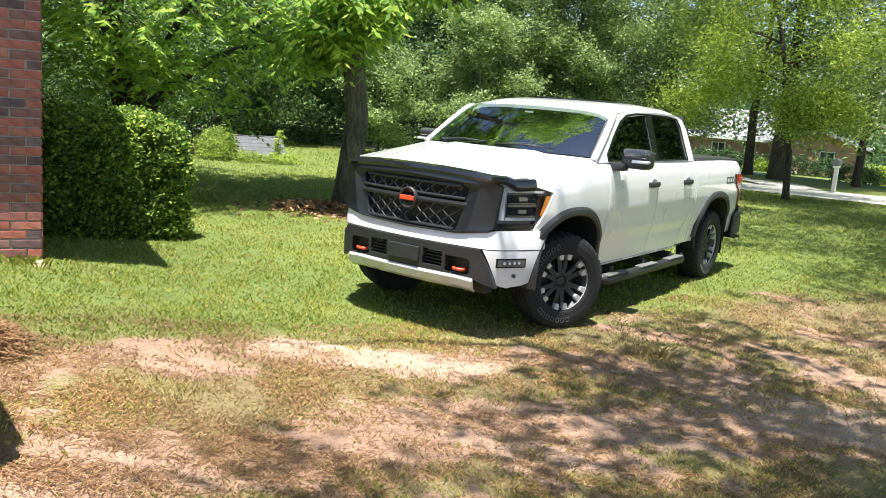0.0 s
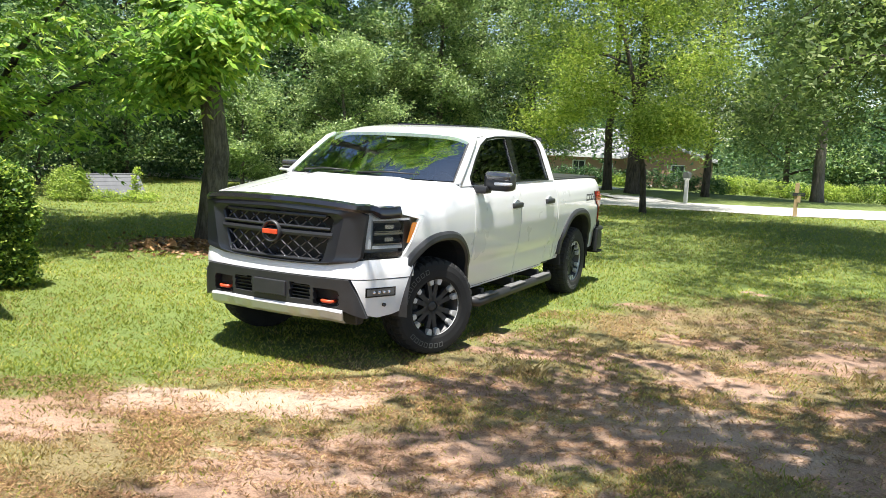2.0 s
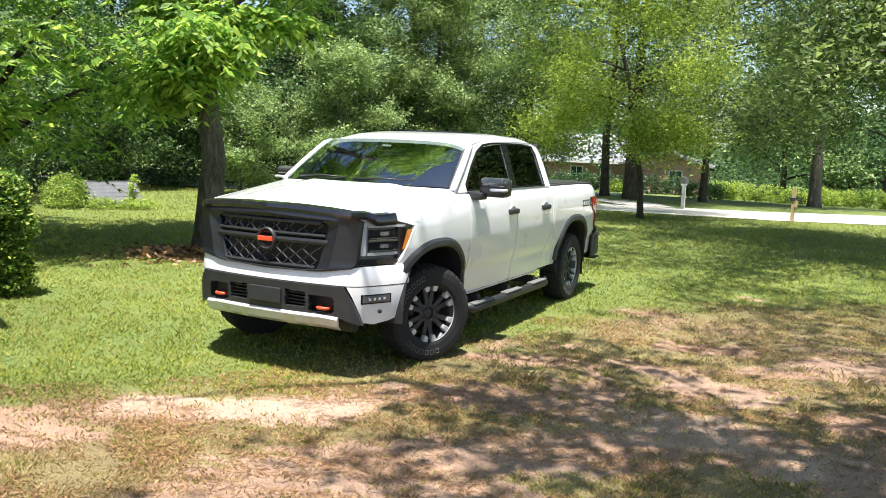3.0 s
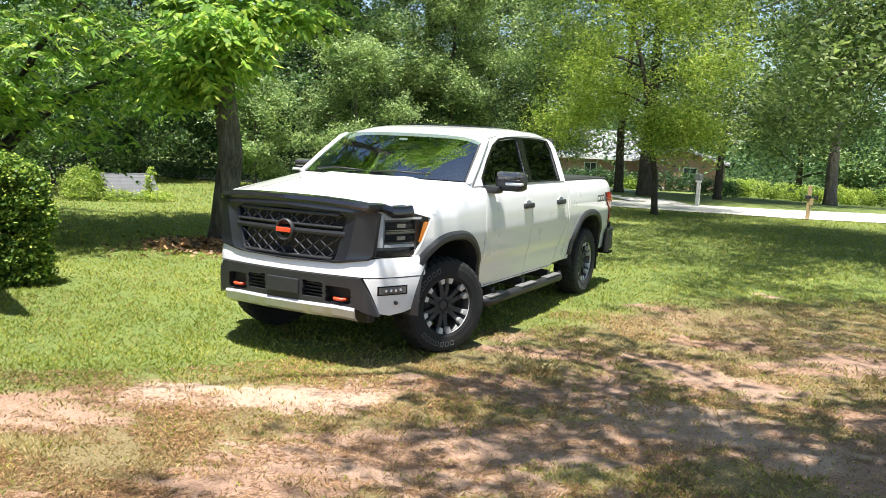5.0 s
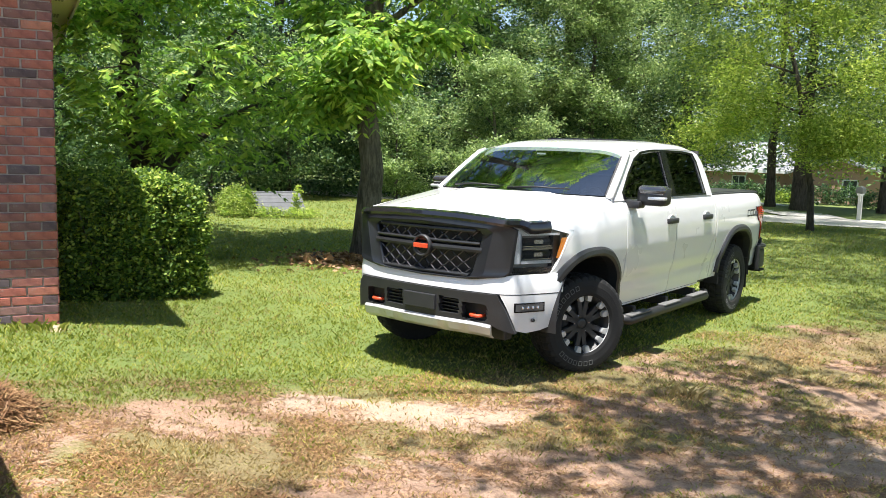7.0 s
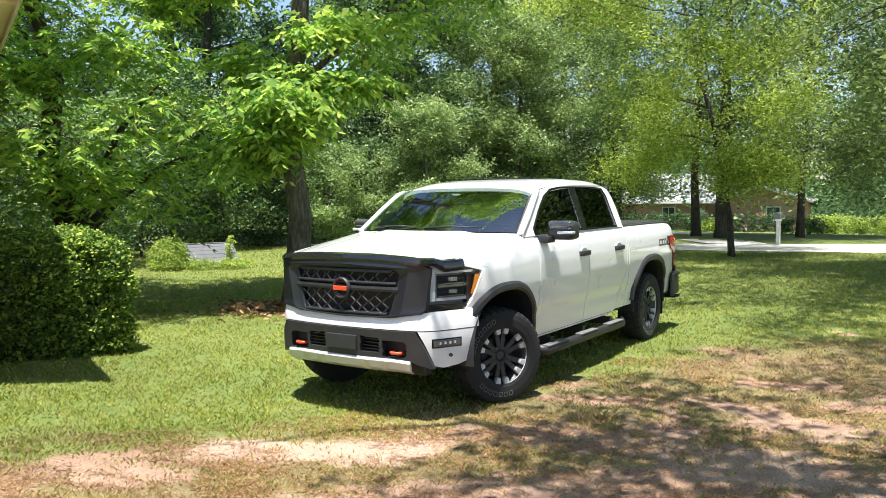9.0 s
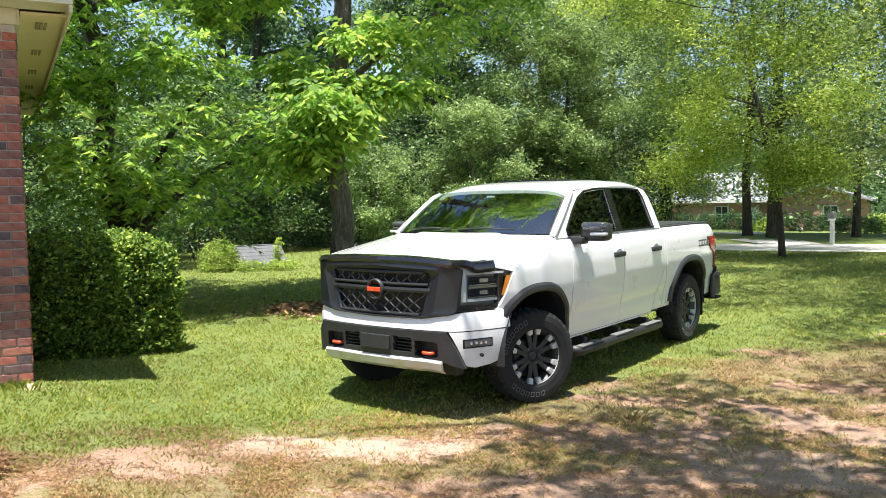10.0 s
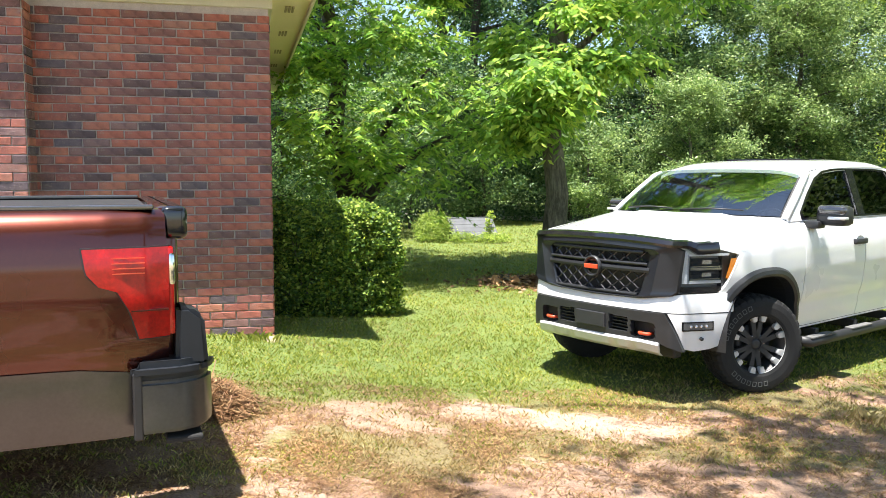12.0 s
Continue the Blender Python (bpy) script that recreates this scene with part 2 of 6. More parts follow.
def bareness(x, y):
    """How far the lawn has worn off: 0 full grass, 1 bare soil."""
    worn = wear(x, y)
    along, across = 0.7 * x + 0.7 * y, 0.7 * y - 0.7 * x
    patches = wave_noise(along * 0.45, across, 7, 1.1) + 0.5 * wave_noise(x, y, 9, 0.45)
    soil = smoothstep(0.05, 0.65, 0.8 * patches - 0.05)
    tail = 1 - 0.8 * smoothstep(1.2, 4.5, y)
    out = worn * (0.08 + 0.62 * soil) * tail
    out = np.maximum(out, 0.54 * strip(x, y, LAWN_EDGE, 0.23, 51))
    out = np.maximum(out, 0.76 * strip(x, y, WHEEL_TRACK, 0.40, 53))
    for k, (a, b, q) in enumerate(SCUFFS):
        out = np.maximum(out, 0.85 * strip(x, y, [a, b], q, 60 + k))
    out = np.maximum(out, 0.8 * pale_sand(x, y))
    for k, (a, b, q) in enumerate(TUFTS):
        out = out * (1 - 0.9 * strip(x, y, [a, b], q, 80 + k))
    return np.clip(out, 0, 1)


def ground_material():
    m, nt, b = shader("ground", 0.95)
    at = nt.nodes.new("ShaderNodeAttribute")
    at.attribute_name = "bare"
    where = coords(nt)
    broad, mid, fine = noise_node(nt, 0.5, 4, 0.6, where), noise_node(nt, 5, 5, 0.65, where), noise_node(nt, 55, 4, 0.7, where)
    soil = blend(nt, 0.5, ramp(nt, mid, [(0.3, (0.25, 0.145, 0.095)), (0.5, (0.36, 0.22, 0.145)), (0.72, (0.47, 0.33, 0.24))]), ramp(nt, broad, [(0.35, (0.29, 0.17, 0.115)), (0.65, (0.47, 0.35, 0.27))]))
    soil = blend(nt, 0.55, soil, ramp(nt, fine, [(0.35, (0.50, 0.46, 0.42)), (0.6, (1.0, 1.0, 1.0))]), "MULTIPLY")
    turf = blend(nt, 0.5, ramp(nt, mid, [(0.3, (0.075, 0.12, 0.022)), (0.7, (0.15, 0.205, 0.042))]), ramp(nt, fine, [(0.3, (0.06, 0.085, 0.018)), (0.7, (0.20, 0.25, 0.06))]))
    worn = nt.nodes.new("ShaderNodeAttribute")
    worn.attribute_name = "worn"
    turf = blend(nt, worn.outputs["Fac"], turf, blend(nt, 0.5, ramp(nt, mid, [(0.3, (0.15, 0.09, 0.05)), (0.7, (0.30, 0.215, 0.115))]), ramp(nt, fine, [(0.3, (0.08, 0.052, 0.026)), (0.7, (0.34, 0.27, 0.13))])))
    turf = blend(nt, ramp(nt, broad, [(0.5, (0, 0, 0)), (0.75, (0.5, 0.5, 0.5))]), turf, (0.25, 0.265, 0.075))
    add = nt.nodes.new("ShaderNodeMath")
    add.operation = "MULTIPLY_ADD"
    nt.links.new(fine, add.inputs[0])
    add.inputs[1].default_value = 0.75
    nt.links.new(at.outputs["Fac"], add.inputs[2])
    mask = ramp(nt, add.outputs[0], [(0.6, (0, 0, 0)), (0.86, (1, 1, 1))])
    sandy = nt.nodes.new("ShaderNodeAttribute")
    sandy.attribute_name = "sand"
    pale = blend(nt, 0.5, ramp(nt, mid, [(0.3, (0.36, 0.255, 0.185)), (0.7, (0.54, 0.42, 0.32))]), ramp(nt, fine, [(0.3, (0.33, 0.23, 0.165)), (0.7, (0.60, 0.48, 0.38))]))
    soil = blend(nt, sandy.outputs["Fac"], soil, pale)
    grit = noise_node(nt, 150, 3, 0.7, where)
    col = blend(nt, 0.9, blend(nt, mask, turf, soil), ramp(nt, grit, [(0.32, (0.45, 0.43, 0.40)), (0.5, (1.0, 1.0, 1.0)), (0.7, (1.4, 1.38, 1.3))]), "MULTIPLY")
    nt.links.new(col, b.inputs["Base Color"])
    bump(nt, b, fine, 0.8, 0.025)
    return m


def spaced(lo, hi, step, far, grow=1.22):
    mid = list(np.arange(lo, hi + step / 2, step))
    d, out = step, []
    while mid[-1] + sum(out) < hi + far:
        d *= grow
        out.append(d)
    steps = np.cumsum(out)
    return np.array([lo - s for s in steps[::-1]] + mid + [hi + s for s in steps])


GX, GY = spaced(-5.5, 9.0, 0.065, 430, 1.18), spaced(-11.5, 7.5, 0.065, 430, 1.18)
gx, gy = np.meshgrid(GX, GY, indexing="ij")
gz = height(gx, gy) + 0.012 * wave_noise(gx, gy, 5, 0.7) * (np.hypot(gx, gy) < 30)
ground = tagged(mesh_part("ground", np.stack([gx, gy, gz], -1).reshape(-1, 3), grid_faces(len(GX), len(GY)), ground_material()), "sunlit lawn worn to sandy clay along a drive", "ground", kind="structure")
ground.data.attributes.new("bare", "FLOAT", "POINT").data.foreach_set("value", bareness(gx, gy).ravel())


ground.data.attributes.new("sand", "FLOAT", "POINT").data.foreach_set("value", (0.6 * pale_sand(gx, gy)).ravel())
ground.data.attributes.new("worn", "FLOAT", "POINT").data.foreach_set("value", (0.85 * wear(gx, gy)).ravel())


def blades(name, label, xs, ys, tall, wide, material, seed, lean=0.6, base=None):
    """One mesh of upright grass blades, two triangles each."""
    r = np.random.RandomState(seed)
    n = len(xs)
    a = r.uniform(0, 2 * math.pi, n)
    side = np.stack([np.cos(a), np.sin(a), np.zeros(n)], -1)
    t = r.uniform(0, 2 * math.pi, n)
    l = r.uniform(0.1, lean, n)
    up = np.stack([np.cos(t) * l, np.sin(t) * l, np.ones(n)], -1)
    up /= np.linalg.norm(up, axis=1)[:, None]
    z = height(xs, ys) if base is None else base
    root = np.stack([xs, ys, z - 0.005], -1)
    h, w = (tall * r.uniform(0.45, 1.0, n))[:, None], (wide * r.uniform(0.6, 1.0, n))[:, None]
    v = np.stack([root - side * w, root + side * w, root + up * h * 0.6 + side * w * 0.7, root + up * h + np.stack([np.cos(t), np.sin(t), -0.3 * np.ones(n)], -1) * h * 0.35], 1)
    k = np.arange(n)[:, None] * 4
    f = np.concatenate([k + [0, 1, 2], k + [0, 2, 3]], 0)
    ob = mesh_fast(name, v.reshape(-1, 3), f, material)
    return tagged(ob, label, "grass", kind="stuff")


def mesh_fast(name, verts, faces, material, parent=None):
    me = bpy.data.meshes.new(name)
    nf, side = faces.shape
    me.vertices.add(len(verts))
    me.vertices.foreach_set("co", np.ascontiguousarray(verts, np.float32).ravel())
    me.loops.add(nf * side)
    me.loops.foreach_set("vertex_index", np.ascontiguousarray(faces, np.int32).ravel())
    me.polygons.add(nf)
    me.polygons.foreach_set("loop_start", np.arange(0, nf * side, side, dtype=np.int32))
    me.update(calc_edges=True)
    me.materials.append(material)
    ob = new(name, me)
    ob.parent = parent
    return ob


def sown(n, seed, near=3.2, far=32.0):
    """Places over the lawn before the drive, denser where the camera is near."""
    r = np.random.RandomState(seed)
    d = near * (far / near) ** r.uniform(0, 1, n) ** 0.9
    a = np.radians(r.uniform(-6, 82, n))
    return 4.3 - d * np.sin(a), -6.05 + d * np.cos(a), d, r


GRASS = leaf_mat("grass_blade", (0.13, 0.18, 0.028), (0.31, 0.35, 0.06), (0.54, 0.49, 0.16), 0.3)
STRAW = leaf_mat("dry_grass", (0.20, 0.145, 0.06), (0.39, 0.285, 0.125), (0.60, 0.46, 0.25), 0.2)
x, y, d, r = sown(430000, 21)
bare = bareness(x, y)
keep = (r.uniform(0, 1, len(x)) > bare * 1.16 + 0.02) & ((0.906 * (x + 2.81) - 0.423 * (y + 2.44) > 0.02) | (0.423 * (x + 2.81) + 0.906 * (y + 2.44) > 0.02)) & (y < 19.3 + 0.25 * (x + 2))
dry = r.uniform(0, 1, len(x)) < 0.07 + 0.76 * smoothstep(0.1, 0.9, wear(x, y) - 0.35 * wave_noise(x, y, 11, 1.4)) + 0.15 * smoothstep(0.2, 0.9, wave_noise(x, y, 12, 4.0))
for name, label, sel, mat_, tall in (("lawn_grass", "short green lawn grass in sun and shade", keep & ~dry, GRASS, 0.036), ("dry_grass", "sparse yellowed grass on the worn drive", keep & dry, STRAW, 0.03)):
    blades(name, label, x[sel], y[sel], tall + 0.0010 * d[sel], (0.0016 if mat_ is GRASS else 0.0013) + 0.0004 * d[sel], mat_, 5)

# fallen straw and twigs on the worn ground
LITTER = leaf_mat("fallen_straw", (0.10, 0.05, 0.028), (0.245, 0.125, 0.066), (0.44, 0.29, 0.17), 0.1)
x, y, d, r = sown(250000, 27, 3.2, 14)
sd = x - np.interp(y, EDGE_Y, EDGE_X)
sel = (sd > -0.25) & (wave_noise(0.42 * (0.86 * x + 0.5 * y), 0.86 * y - 0.5 * x, 31, 0.9) + r.uniform(-0.5, 0.5, len(x)) > -0.15) & (r.uniform(0, 1, len(x)) < 0.55 - 0.30 * pale_sand(x, y) + 0.15 * (x < 1.3) + 0.5 * strip(x, y, [(0.1, -3.8), (0.4, -3.1), (0.55, -2.7)], 0.22, 91) + 0.5 * strip(x, y, [(1.15, -4.3), (1.35, -3.4)], 0.25, 93) + 0.4 * strip(x, y, [(1.4, -1.2), (1.15, -0.4)], 0.2, 95))
x, y, d = x[sel], y[sel], d[sel]
n = len(x)
a, l = r.uniform(0, 2 * math.pi, n), r.uniform(0.02, 0.075, n) * (0.6 + 0.05 * d)
w = 0.001 + 0.0003 * d
z = height(x, y) + r.uniform(0.003, 0.014, n)
tilt = r.uniform(-0.18, 0.18, n)
c = np.stack([x, y, z], -1)
way = np.stack([np.cos(a), np.sin(a), tilt], -1) * l[:, None] / 2
side = np.stack([-np.sin(a), np.cos(a), np.zeros(n)], -1) * w[:, None]
v = np.stack([c - way - side, c - way + side, c + way + side, c + way - side], 1).reshape(-1, 3)
tagged(mesh_fast("straw_litter", v, np.arange(n)[:, None] * 4 + np.array([[0, 1, 2, 3]]), LITTER), "brown pine straw and twigs on the worn drive", "straw", kind="stuff")
# heap of pine straw behind the maroon truck
r = np.random.RandomState(33)
n = 2600
q, a = r.uniform(0, 1, n) ** 0.6 * 0.62, r.uniform(0, 2 * math.pi, n)
x, y = -0.8 + q * np.cos(a) * 0.85, -4.02 + q * np.sin(a) * 0.6
z = height(x, y) + 0.16 * np.clip(1 - (q / 0.62) ** 2, 0, 1) * r.uniform(0.3, 1.05, n)
c = np.stack([x, y, z], -1)
a = r.uniform(0, 2 * math.pi, n)
l = r.uniform(0.06, 0.2, n)
way = np.stack([np.cos(a), np.sin(a), r.normal(0, 0.35, n)], -1) * l[:, None] / 2
side = np.stack([-np.sin(a), np.cos(a), np.zeros(n)], -1) * 0.0035
v = np.stack([c - way - side, c - way + side, c + way + side, c + way - side], 1).reshape(-1, 3)
tagged(mesh_fast("straw_heap", v, np.arange(n)[:, None] * 4 + np.array([[0, 1, 2, 3]]), LITTER), "low heap of reddish-brown pine straw", "straw", kind="stuff")

# ---- trees ----


def leaf_shapes(centres, ways, size, seed, width=0.42, droop=0.0, simple=False):
    """Folded four-cornered leaves (or simple three-cornered ones) at the centres, pointing along the ways."""
    r = np.random.RandomState(seed)
    n = len(centres)
    w = ways / (np.linalg.norm(ways, axis=1)[:, None] + 1e-9)
    q = r.normal(0, 1, (n, 3))
    q[:, 2] *= 0.45
    s = np.cross(w, q)
    s = np.cross(np.array([0, 0, 1.0]) + r.normal(0, 0.75, (n, 3)), w) * 0.8 + s * 0.35
    s /= np.linalg.norm(s, axis=1)[:, None] + 1e-9
    l = (size * r.uniform(0.65, 1.2, n))[:, None]
    if simple:
        v = np.stack([centres - w * l * 0.5 - s * l * width * 0.5, centres - w * l * 0.5 + s * l * width * 0.5, centres + w * l * 0.5], 1)
        return v.reshape(-1, 3), np.arange(n)[:, None] * 3 + np.array([[0, 1, 2]])
    nrm = np.cross(w, s)
    v = np.stack([centres - w * l * 0.5, centres + s * l * width * 0.5 - nrm * l * 0.06, centres + w * l * 0.5 - np.array([0, 0, droop]) * l, centres - s * l * width * 0.5 - nrm * l * 0.06], 1)
    return v.reshape(-1, 3), np.arange(n)[:, None] * 4 + np.array([[0, 1, 2, 3]])


def clumps(points, per, spread, size, seed, width=0.45, compound=False, simple=False):
    r = np.random.RandomState(seed)
    if not compound:
        c = np.repeat(points, per, 0) + r.normal(0, spread, (len(points) * per, 3)) * np.array([1, 1, 0.7])
        w = r.normal(0, 1, c.shape) * np.array([1, 1, 0.55]) - np.array([0, 0, 0.25])
        return leaf_shapes(c, w, size, seed + 1, width, 0.0, simple)
    # a stalk that arches out and down, with leaflets in pairs
    a = r.uniform(0, 2 * math.pi, len(points))
    out = np.stack([np.cos(a), np.sin(a), r.uniform(-0.25, 0.75, len(points))], -1)
    cs, ws = [], []
    length = size * 3.0 * r.uniform(0.7, 1.2, len(points))
    for k in range(per):
        f = (k // 2 + 1) / (per / 2 + 0.5)
        pos = points + out * (length * f)[:, None] - np.array([0, 0, 1.0]) * (length * f * f * 0.55)[:, None]
        side = np.cross(out, np.array([0, 0, 1.0])) * (1 if k % 2 else -1)
        w = out * 0.5 + side * 0.8 - np.array([0, 0, 0.55]) + r.normal(0, 0.18, pos.shape)
        w /= np.linalg.norm(w, axis=1)[:, None]
        cs.append(pos + w * size * 0.5)
        ws.append(w)
    return leaf_shapes(np.concatenate(cs), np.concatenate(ws), size, seed + 1, width, 0.12, simple)


def bent(r, start, way, length, steps, wander, lift=0.0):
    """A wandering path for a limb."""
    pts, w = [Vector(start)], Vector(way).normalized()
    for k in range(steps):
        w = (w + Vector((r.normal(0, wander), r.normal(0, wander), r.normal(0, wander) + lift))).normalized()
        pts.append(pts[-1] + w * length / steps)
    return pts


def along(path, f):
    k = f * (len(path) - 1)
    i = min(int(k), len(path) - 2)
    return path[i].lerp(path[i + 1], k - i)


def tree(label, base, tall, girth, reach, low, leaves, size, material, seed, lean=(0, 0), bark=None, limbs=9, per=12, spread=0.3, compound=False, group="", flat=0.35, sides=8, width=0.45, subs=6, name="tree", top=0.9, skirt=False, arms=(), simple=True, loose=1.15, flare=1.3, clear=None):
    r = np.random.RandomState(seed)
    x, y = base
    foot = Vector((x, y, float(height(x, y)) - 0.06))
    thing = empty(name, label, "tree", group)
    thing.location = foot
    trunk = [Vector((0, 0, 0))]
    n = 9
    for k in range(1, n + 1):
        f = k / n
        trunk.append(Vector((lean[0] * f ** 1.4 + r.normal(0, 0.02) * tall * 0.25, lean[1] * f ** 1.4 + r.normal(0, 0.02) * tall * 0.25, tall * top * f)))
    rad = [girth * (flare if k == 0 else 1.0 - 0.78 * (k / n) ** 0.9) for k in range(n + 1)]
    trunk.insert(1, trunk[0].lerp(trunk[1], 0.25))
    rad.insert(1, girth * 1.05)
    pieces = [tube(trunk, rad, sides + 2)]
    spots = []
    for k in range(limbs):
        f = low / (tall * top) + (1 - low / (tall * top)) * (k + 0.5) / limbs
        start = along(trunk[1:], min(f, 0.98))
        az = k * 2.4 + r.uniform(-0.5, 0.5) + seed
        shape = (math.sin(math.pi * min(max((k + 0.8) / (limbs + 0.6), 0), 1)) ** 0.55) * 0.75 + 0.25
        if skirt:
            shape = 1.0 - 0.62 * k / limbs
        length = reach * shape * r.uniform(0.8, 1.15)
        way = Vector((math.cos(az), math.sin(az), flat + 0.7 * (k / limbs) ** 1.5 + r.uniform(-0.12, 0.12)))
        path = bent(r, start, way, length, 6, 0.13, -0.02 if k < limbs * 0.5 else 0.05)
        thick = girth * 0.42 * (1 - 0.6 * k / limbs)
        pieces.append(tube(path, [thick * (1 - 0.8 * i / 6) for i in range(7)], 6))
        for j in range(subs):
            g = 0.3 + 0.7 * (j + r.uniform(0, 0.8)) / subs
            s = along(path, min(g, 0.99))
            az2 = az + (1 if j % 2 else -1) * r.uniform(0.4, 1.2)
            w2 = Vector((math.cos(az2), math.sin(az2), r.uniform(-0.25, 0.55)))
            sub = bent(r, s, w2, length * r.uniform(0.25, 0.45), 4, 0.2, -0.03)
            pieces.append(tube(sub, [thick * 0.3 * (1 - 0.75 * i / 4) for i in range(5)], 4))
            for q in (0.3, 0.55, 0.8, 1.0):
                spots.append(along(sub, q))
    for z, az, length, rise, *stout in arms:
        start = along(trunk[1:], z / (tall * top))
        path = bent(r, start, (math.cos(radians(az)), math.sin(radians(az)), rise), length, 6, 0.1, -0.11)
        pieces.append(tube(path, [girth * (stout[0] if stout else 0.2) * (1 - 0.85 * i / 6) for i in range(7)], 6))
        for j in range(subs + 2):
            s = along(path, 0.35 + 0.64 * j / (subs + 1))
            a2 = radians(az) + (1 if j % 2 else -1) * r.uniform(0.3, 1.1)
            sub = bent(r, s, (math.cos(a2), math.sin(a2), r.uniform(-0.3, 0.3)), length * r.uniform(0.2, 0.38), 4, 0.2, -0.1)
            pieces.append(tube(sub, [girth * 0.05 * (1 - 0.7 * i / 4) for i in range(5)], 4))
            spots += [along(sub, q) for q in (0.4, 0.7, 0.9, 1.0)]
    v, f = joined(*pieces)
    mesh_part("trunk", v, f, bark or BARK, thing, "rough bark trunk and limbs")
    spots = np.array([tuple(s) for s in spots])
    m = max(1, leaves // per // len(spots) + 1)
    pts = np.repeat(spots, m, 0)
    pts = pts + r.normal(0, spread * loose, pts.shape) * np.array([1, 1, 0.6])
    if clear is not None:
        pts = pts[pts[:, 0] + x > clear]
    v, f = clumps(pts, per, spread * 0.5, size, seed + 3, width, compound, simple)
    v[:, 2] = np.maximum(v[:, 2], 0.25)
    mesh_fast("crown", v, f, material, thing)["label"] = "loose uneven leafy crown"
    return thing


def thicket(name, label, category, boxes, count, size, material, seed, per=10, spread=0.25, width=0.5, kind=""):
    """Leaf masses over rough ellipsoids (cx, cy, cz, rx, ry, rz), thickest at their skins."""
    r = np.random.RandomState(seed)
    pts = []
    vol = np.array([b[3] * b[4] + b[3] * b[5] for b in boxes])
    for b, n in zip(boxes, (count / per * vol / vol.sum()).astype(int) + 1):
        d = r.normal(0, 1, (n, 3))
        d /= np.linalg.norm(d, axis=1)[:, None]
        lump = 1 + 0.16 * wave_noise(d[:, 0] * 3 + b[0], d[:, 1] * 3 + d[:, 2] * 2.1, seed, 1.6)
        d *= (r.uniform(0.45, 1.0, n) ** 0.4 * lump)[:, None]
        pts.append(np.array(b[:3]) + d * np.array(b[3:]))
    pts = np.concatenate(pts)
    pts = pts[pts[:, 2] > 0.05]
    pts[:, 2] += height(pts[:, 0], pts[:, 1])
    v, f = clumps(pts, per, spread, size, seed + 3, width, False, size > 0.1)
    ob = mesh_fast(name, v, f, material)
    return tagged(ob, label, category, kind=kind)


# the pecan by the stump
tree("pecan tree with bright drooping leaves beside a stump", (-5.15, 3.85), 15.0, 0.205, 2.4, 7.5, 39000, 0.165, LEAF_PECAN, 11, (0.6, 0.6), BARK, 8, 10, 0.2, True, flat=0.4, subs=5, width=0.42, sides=12, simple=False, loose=0.8, flare=1.25, arms=[(2.5, -105, 0.85, 0.3), (2.75, -65, 1.0, 0.45), (2.95, -20, 0.9, 0.55), (3.3, -45, 1.15, 0.6), (3.5, 10, 1.15, 0.6), (3.6, -125, 0.95, 0.8), (4.1, -5, 1.05, 0.9), (3.5, 42, 3.2, 1.3, 0.34), (5.4, 205, 2.6, 0.6), (5.8, 240, 2.4, 0.7), (6.2, 222, 3.0, 0.6), (6.6, 20, 3.0, 0.5), (6.8, 80, 3.0, 0.5), (6.9, 195, 3.0, 0.6), (7.2, 50, 3.2, 0.5), (7.4, 110, 2.2, 0.6), (7.6, 232, 3.0, 0.6), (8.0, -10, 2.6, 0.6), (8.2, 212, 3.2, 0.6), (8.6, 70, 3.2, 0.6), (8.8, 10, 3.4, 0.7), (9.0, 120, 2.4, 0.7), (9.6, 185, 2.6, 0.6), (10.0, 30, 3.4, 0.7), (10.4, 215, 3.0, 0.7), (11.0, 90, 3.0, 0.8), (11.4, 200, 2.6, 0.9), (11.8, -20, 2.8, 0.9)])
# roadside trees
tree("slender lime-green roadside tree with a thin leaning trunk", (-1.5, 17.1), 12, 0.09, 4.3, 2.8, 56000, 0.105, LEAF_LIME, 23, (-2.6, 0.5), BARK_DARK, 15, 46, 0.42, flat=0.35, subs=7, group="roadside trees", width=0.55, loose=1.15, arms=[(2.5, -40, 1.3, 0.25), (3.1, 200, 2.6, 0.4), (2.7, 10, 1.2, 0.2)])
tree("thick old oak beyond the road", (-4.2, 26.4), 14, 0.29, 6.0, 4.3, 46000, 0.125, LEAF_OAK, 31, (0.3, 0), BARK_DARK, 12, 36, 0.55, group="roadside trees", width=0.6, loose=1.6)
tree("dark oak beyond the road by the brick house", (-5.7, 28.0), 13, 0.19, 5.0, 4.4, 34000, 0.125, LEAF_OAK, 33, (0.2, 0), BARK_DARK, 10, 12, 0.5, group="roadside trees", width=0.6, loose=1.6)
tree("dark-trunked oak beside the mailbox", (-1.7, 28.0), 13, 0.15, 5.2, 3.4, 42000, 0.125, LEAF_SILVER, 37, (0.3, 0), BARK_DARK, 12, 12, 0.48, group="roadside trees", width=0.6, loose=1.6, arms=[(3.3, 180, 3.0, 0.25), (3.4, 20, 3.0, 0.2), (3.4, 250, 2.6, 0.25)])
tree("tall oak on the far verge with a pale trunk", (2.25, 30.7), 15, 0.24, 5.5, 3.0, 27000, 0.155, LEAF_OAK, 41, (-0.2, 0), BARK_PALE, 11, 12, 0.5, group="roadside trees", width=0.6, loose=1.6)
